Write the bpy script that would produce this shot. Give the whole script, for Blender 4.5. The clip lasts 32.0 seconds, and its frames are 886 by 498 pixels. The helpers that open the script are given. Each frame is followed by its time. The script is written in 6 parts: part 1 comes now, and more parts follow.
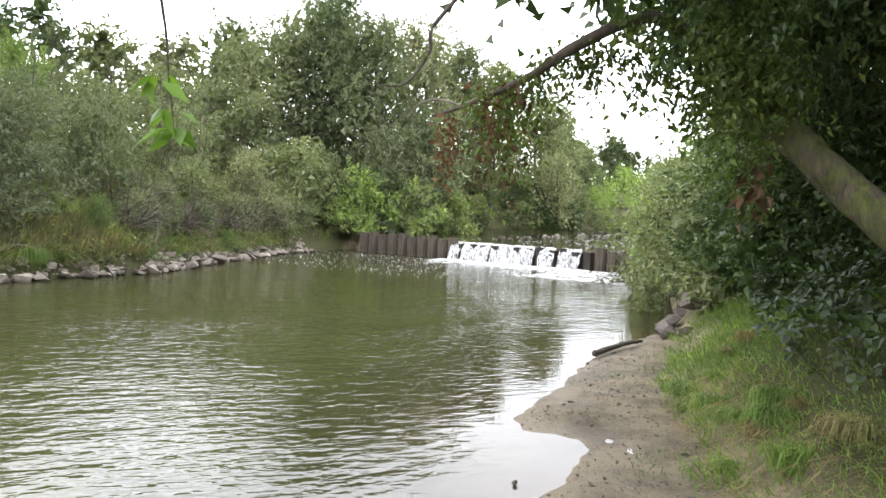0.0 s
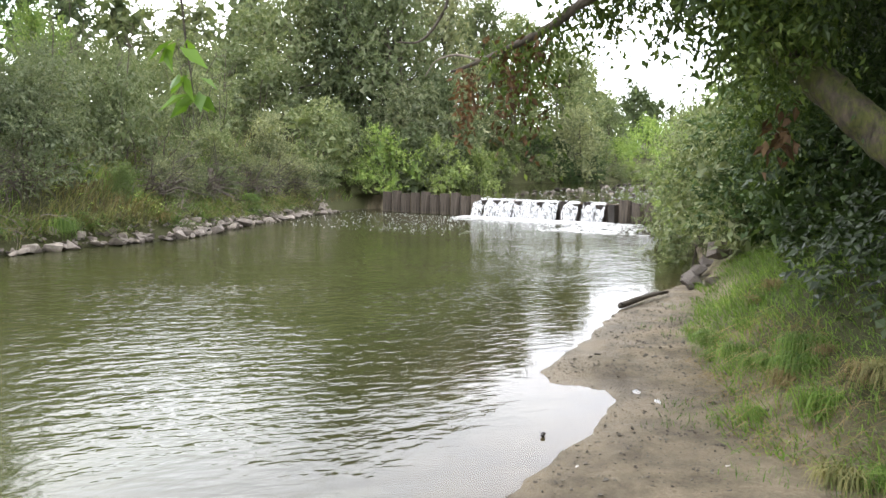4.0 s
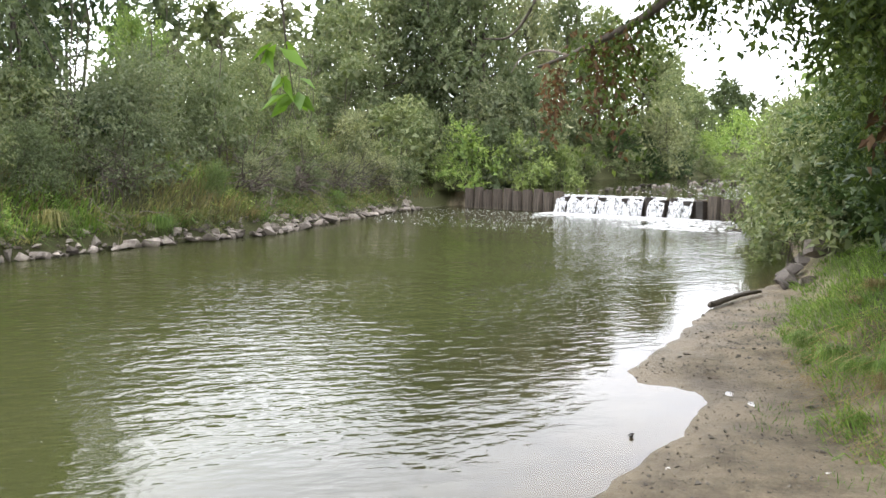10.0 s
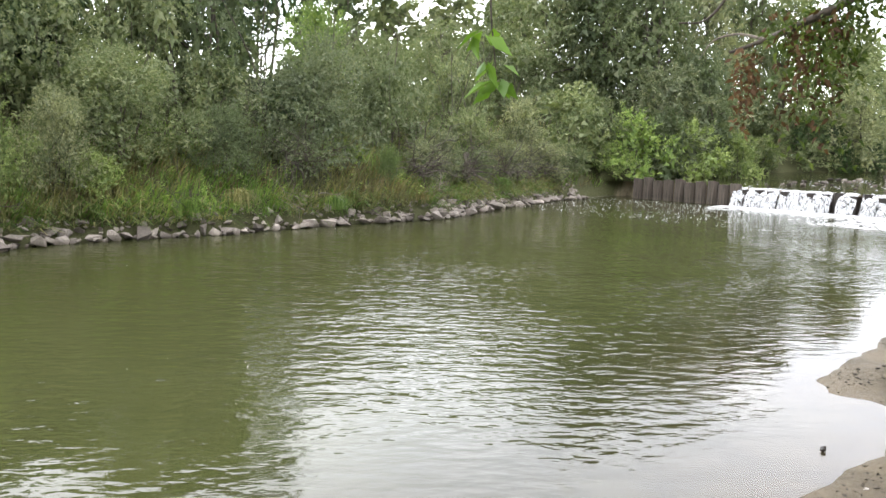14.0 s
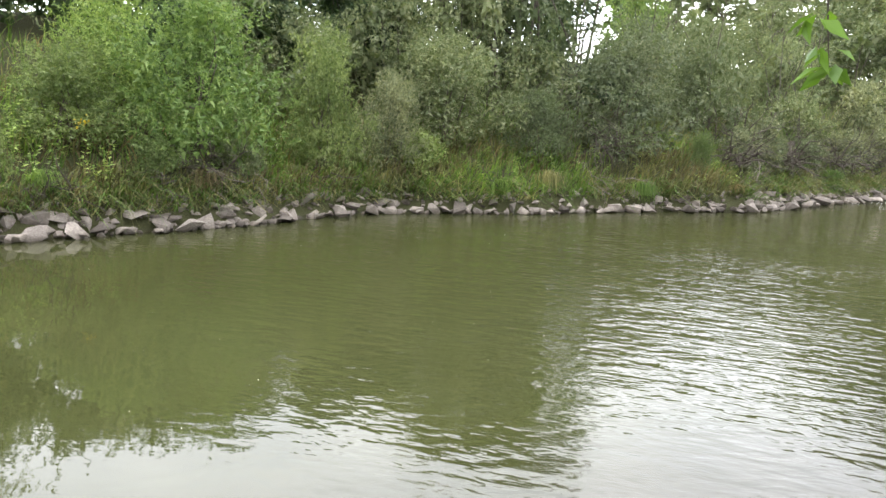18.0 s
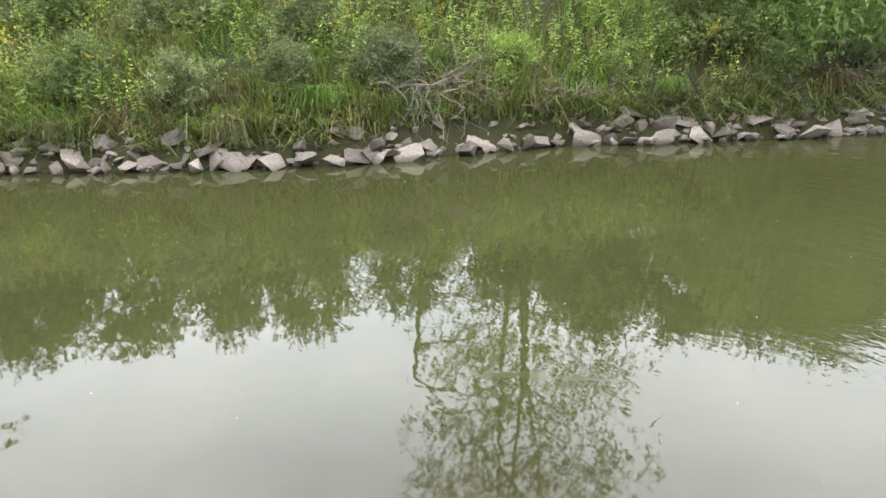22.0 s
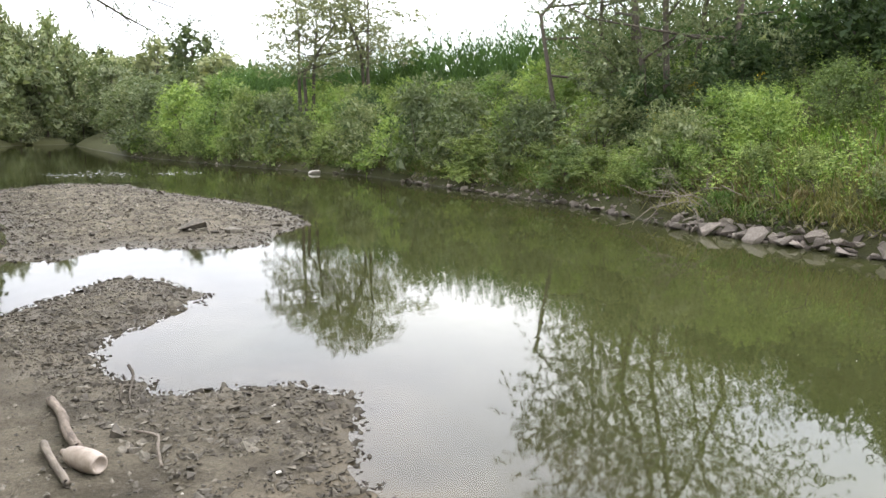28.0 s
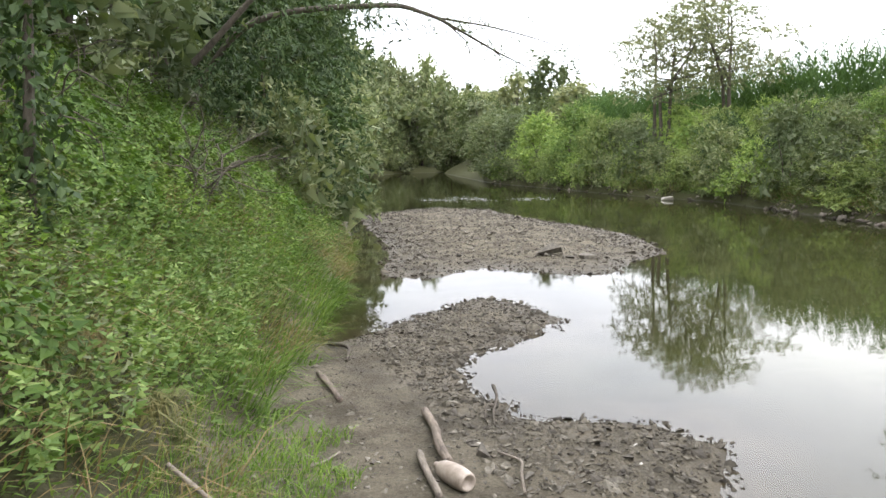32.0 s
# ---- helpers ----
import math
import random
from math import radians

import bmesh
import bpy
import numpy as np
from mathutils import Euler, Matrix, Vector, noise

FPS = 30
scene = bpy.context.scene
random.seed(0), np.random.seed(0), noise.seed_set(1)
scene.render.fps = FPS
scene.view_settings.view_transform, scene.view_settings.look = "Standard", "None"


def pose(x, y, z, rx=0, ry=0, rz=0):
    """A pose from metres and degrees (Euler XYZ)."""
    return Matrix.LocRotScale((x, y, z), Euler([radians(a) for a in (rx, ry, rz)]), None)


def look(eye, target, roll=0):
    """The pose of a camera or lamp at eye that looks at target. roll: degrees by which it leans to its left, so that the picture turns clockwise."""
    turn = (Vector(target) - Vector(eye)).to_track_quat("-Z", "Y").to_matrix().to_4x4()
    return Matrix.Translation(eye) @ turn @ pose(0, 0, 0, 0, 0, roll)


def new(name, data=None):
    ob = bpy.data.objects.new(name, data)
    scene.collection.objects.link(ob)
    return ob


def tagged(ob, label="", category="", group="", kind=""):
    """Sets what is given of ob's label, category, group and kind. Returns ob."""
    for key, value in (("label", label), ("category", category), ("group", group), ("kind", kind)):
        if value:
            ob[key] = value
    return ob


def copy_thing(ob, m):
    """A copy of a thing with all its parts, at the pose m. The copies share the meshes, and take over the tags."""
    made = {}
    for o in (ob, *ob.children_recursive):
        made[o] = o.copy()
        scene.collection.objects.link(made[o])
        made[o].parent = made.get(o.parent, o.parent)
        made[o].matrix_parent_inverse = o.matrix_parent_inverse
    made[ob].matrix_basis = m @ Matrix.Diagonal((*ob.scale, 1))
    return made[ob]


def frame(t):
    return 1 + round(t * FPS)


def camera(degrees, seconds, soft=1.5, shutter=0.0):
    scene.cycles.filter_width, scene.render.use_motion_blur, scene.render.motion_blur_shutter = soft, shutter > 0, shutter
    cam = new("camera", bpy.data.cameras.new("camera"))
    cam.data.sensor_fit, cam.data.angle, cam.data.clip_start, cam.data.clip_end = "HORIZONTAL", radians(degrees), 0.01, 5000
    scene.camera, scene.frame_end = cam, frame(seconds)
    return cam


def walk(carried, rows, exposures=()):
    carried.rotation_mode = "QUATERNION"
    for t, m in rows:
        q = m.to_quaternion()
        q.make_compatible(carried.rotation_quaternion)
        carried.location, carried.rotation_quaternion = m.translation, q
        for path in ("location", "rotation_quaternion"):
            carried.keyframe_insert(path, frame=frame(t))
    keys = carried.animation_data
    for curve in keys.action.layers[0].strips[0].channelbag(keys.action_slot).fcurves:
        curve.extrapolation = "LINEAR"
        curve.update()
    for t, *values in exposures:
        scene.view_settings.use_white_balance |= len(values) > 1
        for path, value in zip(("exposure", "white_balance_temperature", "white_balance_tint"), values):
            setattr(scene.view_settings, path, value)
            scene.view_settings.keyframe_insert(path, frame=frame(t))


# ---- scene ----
cam = camera(59.0, 32.0)
# seconds, eye, yaw, pitch, roll
ROWS = [
    (0.0, (-0.024, 0.348, 1.75), -2.53, -3.00, -2.89),
    (0.5, (-0.025, 0.341, 1.75), -2.28, -5.22, -0.80),
    (1.0, (-0.019, 0.345, 1.75), -1.85, -6.03, -0.57),
    (1.5, (-0.020, 0.337, 1.75), -1.45, -6.01, -0.75),
    (2.0, (-0.026, 0.336, 1.75), -1.14, -6.29, -1.13),
    (2.5, (-0.019, 0.342, 1.75), -0.93, -6.25, -1.00),
    (4.5, (-0.019, 0.332, 1.75), -0.92, -6.17, -1.02),
    (5.0, (-0.016, 0.336, 1.75), -1.41, -6.24, -0.57),
    (5.5, (-0.012, 0.341, 1.75), -1.49, -5.99, -0.42),
    (6.0, (-0.014, 0.339, 1.75), -1.51, -5.96, -0.72),
    (6.5, (-0.019, 0.345, 1.75), -1.37, -6.12, -0.77),
    (7.0, (-0.024, 0.336, 1.75), -0.96, -6.09, -0.81),
    (7.5, (-0.029, 0.339, 1.75), -0.23, -6.11, -0.52),
    (8.0, (-0.031, 0.337, 1.75), 0.55, -5.87, -0.26),
    (8.5, (-0.027, 0.336, 1.75), 1.34, -5.67, -0.02),
    (9.0, (-0.037, 0.337, 1.75), 2.18, -5.65, -0.01),
    (9.5, (-0.042, 0.331, 1.75), 3.58, -6.08, -0.38),
    (10.0, (-0.057, 0.328, 1.75), 4.99, -6.51, -0.63),
    (10.5, (-0.069, 0.328, 1.75), 6.16, -6.80, -0.91),
    (11.0, (-0.070, 0.332, 1.75), 7.24, -6.92, -1.31),
    (11.5, (-0.077, 0.335, 1.75), 8.18, -6.93, -1.49),
    (12.0, (-0.082, 0.341, 1.75), 8.62, -6.80, -1.71),
    (12.5, (-0.106, 0.337, 1.75), 9.23, -6.65, -1.84),
    (13.0, (-0.130, 0.337, 1.75), 11.01, -7.03, -1.63),
    (13.5, (-0.151, 0.340, 1.75), 13.72, -7.43, -1.52),
    (14.0, (-0.175, 0.328, 1.75), 16.84, -7.65, -1.53),
    (14.5, (-0.194, 0.312, 1.75), 20.18, -7.91, -1.55),
    (15.0, (-0.186, 0.288, 1.75), 23.43, -8.22, -1.43),
    (15.5, (-0.187, 0.270, 1.75), 26.51, -8.63, -1.41),
    (17.5, (-0.120, 0.213, 1.75), 35.66, -9.32, -2.88),
    (18.0, (-0.122, 0.186, 1.75), 39.04, -9.60, -2.61),
    (18.5, (-0.134, 0.172, 1.75), 43.54, -10.90, -1.59),
    (19.0, (-0.134, 0.172, 1.75), 47.26, -11.74, -1.18),
    (19.5, (-0.127, 0.166, 1.75), 48.54, -12.28, -1.40),
    (20.0, (-0.132, 0.133, 1.75), 51.37, -12.65, -0.87),
    (20.5, (-0.154, 0.098, 1.75), 57.99, -13.13, 0.46),
    (21.0, (-0.185, 0.068, 1.75), 65.83, -14.41, 1.62),
    (21.5, (-0.214, 0.039, 1.75), 73.70, -15.76, 1.87),
    (22.0, (-0.242, 0.011, 1.75), 80.80, -16.60, 2.25),
    (22.5, (-0.270, -0.016, 1.75), 87.82, -16.96, 2.30),
    (23.0, (-0.283, -0.033, 1.75), 94.38, -17.12, 2.02),
    (23.5, (-0.285, -0.043, 1.75), 100.44, -16.70, 0.81),
    (24.0, (-0.284, -0.047, 1.75), 104.00, -16.09, -0.71),
    (24.5, (-0.285, -0.069, 1.75), 109.35, -15.64, -1.35),
    (25.0, (-0.293, -0.105, 1.75), 115.20, -14.05, -1.67),
    (25.5, (-0.287, -0.125, 1.75), 121.34, -12.95, -2.13),
    (26.0, (-0.250, -0.147, 1.75), 127.32, -12.57, -1.15),
    (26.5, (-0.222, -0.189, 1.75), 133.26, -12.37, -0.39),
    (28.5, (-0.172, -0.164, 1.75), 144.74, -7.91, 0.02),
    (29.0, (-0.152, -0.187, 1.75), 147.59, -8.22, 0.44),
    (29.5, (-0.122, -0.220, 1.75), 152.76, -9.49, 2.08),
    (30.0, (-0.104, -0.263, 1.75), 157.69, -9.72, 2.21),
    (30.5, (-0.111, -0.299, 1.75), 161.95, -9.13, 1.82),
    (31.0, (-0.123, -0.329, 1.75), 164.45, -8.26, 1.15),
    (31.5, (-0.136, -0.377, 1.75), 166.40, -7.41, 0.38),
    (32.0, (-0.143, -0.405, 1.75), 167.71, -6.45, 1.09),
]
# the camera opens a little over the dark reach and closes again towards the bright bend
EXPOSURES = [(0.0, 0.1), (8.0, 0.12), (12.0, 0.08), (15.0, 0.14), (18.0, 0.26), (21.0, 0.2), (24.0, 0.02), (26.0, 0.06), (28.5, -0.15), (32.0, -0.18)]
walk(cam, [(t, pose(*e, 90 + p, r, y)) for t, e, y, p, r in ROWS], EXPOSURES)

# ---- light ----
world = bpy.data.worlds.new("sky")
scene.world = world
world.use_nodes = True
wn, wl = world.node_tree.nodes, world.node_tree.links
wn.clear()
w_out = wn.new("ShaderNodeOutputWorld")
w_sky = wn.new("ShaderNodeTexSky")
w_sky.sky_type, w_sky.sun_disc = "NISHITA", False
w_sky.sun_elevation, w_sky.sun_rotation = radians(56), radians(292)
w_bg = wn.new("ShaderNodeBackground")
w_bg.inputs["Strength"].default_value = 0.06
w_cloud = wn.new("ShaderNodeBackground")
w_cloud.inputs["Strength"].default_value = 3.0
w_co = wn.new("ShaderNodeTexCoord")
w_map = wn.new("ShaderNodeMapping")
w_map.inputs["Scale"].default_value = (1.2, 1.2, 2.6)
w_noise = wn.new("ShaderNodeTexNoise")
w_noise.inputs["Scale"].default_value, w_noise.inputs["Detail"].default_value = 2.2, 6.0
w_ramp = wn.new("ShaderNodeValToRGB")
w_ramp.color_ramp.elements[0].position, w_ramp.color_ramp.elements[1].position = 0.3, 0.72
w_ramp.color_ramp.elements[0].color = (0.68, 0.7, 0.78, 1)
w_ramp.color_ramp.elements[1].color = (1.08, 1.06, 1.09, 1)
w_add = wn.new("ShaderNodeAddShader")
wl.new(w_co.outputs["Generated"], w_map.inputs["Vector"])
wl.new(w_map.outputs[0], w_noise.inputs["Vector"])
wl.new(w_noise.outputs["Fac"], w_ramp.inputs[0])
w_dot = wn.new("ShaderNodeVectorMath")
w_dot.operation = "DOT_PRODUCT"
w_dot.inputs[1].default_value = Vector((-14, 9, 17)).normalized()
wl.new(w_co.outputs["Generated"], w_dot.inputs[0])
w_glow = wn.new("ShaderNodeMapRange")
w_glow.inputs["From Min"].default_value, w_glow.inputs["From Max"].default_value = -0.3, 1.0
w_glow.inputs["To Min"].default_value, w_glow.inputs["To Max"].default_value = 3.0, 5.4
wl.new(w_dot.outputs["Value"], w_glow.inputs["Value"])
wl.new(w_glow.outputs[0], w_cloud.inputs["Strength"])
wl.new(w_ramp.outputs[0], w_cloud.inputs["Color"])
wl.new(w_sky.outputs[0], w_bg.inputs["Color"])
wl.new(w_bg.outputs[0], w_add.inputs[0])
wl.new(w_cloud.outputs[0], w_add.inputs[1])
wl.new(w_add.outputs[0], w_out.inputs["Surface"])
sun_data = bpy.data.lights.new("sun", "SUN")
sun_data.energy, sun_data.angle, sun_data.color = 1.1, radians(25), (1.0, 0.96, 0.9)
sun = new("sun", sun_data)
sun.matrix_world = look((-20, 8, 32), (0, 0, 0))

# ---- materials ----


def nodes_of(name):
    m = bpy.data.materials.new(name)
    m.use_nodes = True
    n, l = m.node_tree.nodes, m.node_tree.links
    return m, n, l, n["Principled BSDF"]


def ramp_of(n, stops):
    r = n.new("ShaderNodeValToRGB")
    e = r.color_ramp.elements
    while len(e) < len(stops):
        e.new(0.5)
    for k, (p, c) in zip(e, stops):
        k.position, k.color = p, (*c, 1)
    return r


def noise_of(n, l, scale, detail=5, vec=None, rough=0.6):
    t = n.new("ShaderNodeTexNoise")
    t.inputs["Scale"].default_value, t.inputs["Detail"].default_value, t.inputs["Roughness"].default_value = scale, detail, rough
    if vec is None:
        vec = n.new("ShaderNodeTexCoord").outputs["Object"]
    l.new(vec, t.inputs["Vector"])
    return t


def mix_of(n, l, fac, a, b, kind="MIX"):
    x = n.new("ShaderNodeMix")
    x.data_type, x.blend_type = "RGBA", kind
    for s, v in ((x.inputs["Factor"], fac), (x.inputs["A"], a), (x.inputs["B"], b)):
        if isinstance(v, (int, float)):
            s.default_value = v
        elif isinstance(v, tuple):
            s.default_value = (*v, 1)
        else:
            l.new(v, s)
    return x.outputs["Result"]


def bump_of(n, l, height, strength, dist, p):
    b = n.new("ShaderNodeBump")
    b.inputs["Strength"].default_value, b.inputs["Distance"].default_value = strength, dist
    l.new(height, b.inputs["Height"])
    l.new(b.outputs[0], p.inputs["Normal"])


def leaf_material(name, dark, mid, light, glow=0.3, rough=0.6):
    """Leaf blades: each leaf its own shade, with whole boughs drifting in tone; part of the light passes through."""
    m, n, l, p = nodes_of(name)
    g = n.new("ShaderNodeNewGeometry")
    r = ramp_of(n, [(0.0, dark), (0.5, mid), (1.0, light)])
    calm = n.new("ShaderNodeMapRange")
    calm.inputs["To Min"].default_value, calm.inputs["To Max"].default_value = 0.12, 0.92
    l.new(g.outputs["Random Per Island"], calm.inputs["Value"])
    l.new(calm.outputs[0], r.inputs[0])
    big = noise_of(n, l, 1.1, 3)
    tone = ramp_of(n, [(0.3, (0.62, 0.66, 0.6)), (0.7, (1.25, 1.2, 1.1))])
    l.new(big.outputs["Fac"], tone.inputs[0])
    col = mix_of(n, l, 1.0, r.outputs[0], tone.outputs[0], "MULTIPLY")
    oi = n.new("ShaderNodeObjectInfo")
    each = ramp_of(n, [(0.0, (0.66, 0.72, 0.74)), (0.5, (0.98, 0.98, 0.98)), (1.0, (1.2, 1.2, 1.16))])
    l.new(oi.outputs["Random"], each.inputs[0])
    col = mix_of(n, l, 1.0, col, each.outputs[0], "MULTIPLY")
    l.new(col, p.inputs["Base Color"])
    p.inputs["Roughness"].default_value = rough
    p.inputs["Specular IOR Level"].default_value = 0.25
    tr = n.new("ShaderNodeBsdfTranslucent")
    warm = mix_of(n, l, 1.0, col, (1.15, 1.2, 0.6), "MULTIPLY")
    l.new(warm, tr.inputs["Color"])
    mx = n.new("ShaderNodeMixShader")
    mx.inputs[0].default_value = glow
    l.new(p.outputs[0], mx.inputs[1])
    l.new(tr.outputs[0], mx.inputs[2])
    l.new(mx.outputs[0], n["Material Output"].inputs["Surface"])
    return m


def bark_material(name, dark, light, moss=0.0, stretch=(1, 1, 0.25)):
    m, n, l, p = nodes_of(name)
    co = n.new("ShaderNodeTexCoord")
    mp = n.new("ShaderNodeMapping")
    mp.inputs["Scale"].default_value = stretch
    l.new(co.outputs["Object"], mp.inputs["Vector"])
    t = noise_of(n, l, 24, 8, mp.outputs[0], 0.75)
    r = ramp_of(n, [(0.32, dark), (0.68, light)])
    l.new(t.outputs["Fac"], r.inputs[0])
    col = r.outputs[0]
    if moss:
        mo = noise_of(n, l, 7, 8, None, 0.8)
        mr = ramp_of(n, [(0.62 - moss * 0.3, (0, 0, 0)), (0.72 - moss * 0.3, (1, 1, 1))])
        l.new(mo.outputs["Fac"], mr.inputs[0])
        tint = ramp_of(n, [(0.35, (0.024, 0.03, 0.007)), (0.65, (0.105, 0.112, 0.024))])
        l.new(t.outputs["Fac"], tint.inputs[0])
        col = mix_of(n, l, mr.outputs[0], col, tint.outputs[0])
    l.new(col, p.inputs["Base Color"])
    p.inputs["Roughness"].default_value = 0.9
    bump_of(n, l, t.outputs["Fac"], 0.8, 0.02, p)
    return m


def stone_material(name, dark, mid, light, wet=False, scale=9):
    m, n, l, p = nodes_of(name)
    oi = n.new("ShaderNodeObjectInfo")
    g = n.new("ShaderNodeNewGeometry")
    t = noise_of(n, l, scale, 9, None, 0.7)
    r = ramp_of(n, [(0.25, dark), (0.5, mid), (0.78, light)])
    l.new(t.outputs["Fac"], r.inputs[0])
    a = ramp_of(n, [(0.0, (0.38, 0.35, 0.32)), (0.55, (0.92, 0.9, 0.87)), (1.0, (1.3, 1.27, 1.22))])
    add = n.new("ShaderNodeMath")
    add.operation = "ADD"
    fr = n.new("ShaderNodeMath")
    fr.operation = "FRACT"
    l.new(oi.outputs["Random"], add.inputs[0])
    l.new(g.outputs["Random Per Island"], add.inputs[1])
    l.new(add.outputs[0], fr.inputs[0])
    l.new(fr.outputs[0], a.inputs[0])
    col = mix_of(n, l, 1.0, r.outputs[0], a.outputs[0], "MULTIPLY")
    # the water's mark on everything within a hand of the surface
    sep = n.new("ShaderNodeSeparateXYZ")
    l.new(g.outputs["Position"], sep.inputs[0])
    mr = n.new("ShaderNodeMapRange")
    mr.inputs["From Min"].default_value, mr.inputs["From Max"].default_value = 0.0, 0.09
    l.new(sep.outputs["Z"], mr.inputs["Value"])
    wetcol = mix_of(n, l, 1.0, col, (0.42, 0.4, 0.36), "MULTIPLY")
    col = mix_of(n, l, mr.outputs[0], wetcol, col)
    l.new(col, p.inputs["Base Color"])
    p.inputs["Roughness"].default_value = 0.45 if wet else 0.85
    bump_of(n, l, t.outputs["Fac"], 0.5, 0.03, p)
    return m


def plain_material(name, dark, light, rough=0.7, scale=20, metal=0.0, bump=0.3, stretch=(1, 1, 1)):
    m, n, l, p = nodes_of(name)
    co = n.new("ShaderNodeTexCoord")
    mp = n.new("ShaderNodeMapping")
    mp.inputs["Scale"].default_value = stretch
    l.new(co.outputs["Object"], mp.inputs["Vector"])
    t = noise_of(n, l, scale, 8, mp.outputs[0], 0.68)
    r = ramp_of(n, [(0.3, dark), (0.7, light)])
    l.new(t.outputs["Fac"], r.inputs[0])
    l.new(r.outputs[0], p.inputs["Base Color"])
    p.inputs["Roughness"].default_value, p.inputs["Metallic"].default_value = rough, metal
    bump_of(n, l, t.outputs["Fac"], bump, 0.01, p)
    return m


def ground_material():
    """Sand, gravelly mud and grown-over soil, by the zones of the ground; damp near the water."""
    m, n, l, p = nodes_of("ground")
    at = n.new("ShaderNodeAttribute")
    at.attribute_name = "zone"
    sp = n.new("ShaderNodeSeparateColor")
    l.new(at.outputs["Color"], sp.inputs[0])
    f = noise_of(n, l, 42, 10, None, 0.78)
    c = noise_of(n, l, 2.2, 7, None, 0.65)
    grit = noise_of(n, l, 260, 3, None, 0.8)
    sand = ramp_of(n, [(0.25, (0.15, 0.12, 0.082)), (0.5, (0.262, 0.227, 0.164)), (0.8, (0.375, 0.332, 0.246))])
    l.new(f.outputs["Fac"], sand.inputs[0])
    stain = ramp_of(n, [(0.36, (0.5, 0.48, 0.44)), (0.58, (1.06, 1.03, 0.98))])
    l.new(c.outputs["Fac"], stain.inputs[0])
    scol = mix_of(n, l, 1.0, sand.outputs[0], stain.outputs[0], "MULTIPLY")
    mud = ramp_of(n, [(0.25, (0.075, 0.067, 0.05)), (0.5, (0.168, 0.151, 0.115)), (0.8, (0.3, 0.273, 0.215))])
    l.new(f.outputs["Fac"], mud.inputs[0])
    mcol = mix_of(n, l, 1.0, mud.outputs[0], stain.outputs[0], "MULTIPLY")
    soil = ramp_of(n, [(0.3, (0.035, 0.032, 0.016)), (0.6, (0.07, 0.075, 0.03)), (0.85, (0.11, 0.115, 0.045))])
    l.new(f.outputs["Fac"], soil.inputs[0])
    col = mix_of(n, l, sp.outputs["Green"], scol, mcol)
    col = mix_of(n, l, sp.outputs["Blue"], col, soil.outputs[0])
    g = n.new("ShaderNodeNewGeometry")
    sep = n.new("ShaderNodeSeparateXYZ")
    l.new(g.outputs["Position"], sep.inputs[0])
    mr = n.new("ShaderNodeMapRange")
    mr.inputs["From Min"].default_value, mr.inputs["From Max"].default_value = 0.0, 0.07
    l.new(sep.outputs["Z"], mr.inputs["Value"])
    damp = mix_of(n, l, 1.0, col, (0.55, 0.53, 0.5), "MULTIPLY")
    col = mix_of(n, l, mr.outputs[0], damp, col)
    l.new(col, p.inputs["Base Color"])
    rr = n.new("ShaderNodeMapRange")
    rr.inputs["To Min"].default_value, rr.inputs["To Max"].default_value = 0.42, 0.9
    l.new(mr.outputs[0], rr.inputs["Value"])
    l.new(rr.outputs[0], p.inputs["Roughness"])
    p.inputs["Specular IOR Level"].default_value = 0.15
    clod = noise_of(n, l, 15, 6, None, 0.7)
    h = mix_of(n, l, 0.4, f.outputs["Fac"], grit.outputs["Fac"])
    h = mix_of(n, l, 0.5, h, clod.outputs["Fac"])
    bump_of(n, l, h, 1.0, 0.06, p)
    bm_ = n.new("ShaderNodeMapRange")
    bm_.inputs["From Min"].default_value, bm_.inputs["From Max"].default_value = -0.02, 0.03
    bm_.inputs["To Min"].default_value = 0.1
    l.new(sep.outputs["Z"], bm_.inputs["Value"])
    l.new(bm_.outputs[0], p.inputs["Normal"].links[0].from_node.inputs["Strength"])
    return m


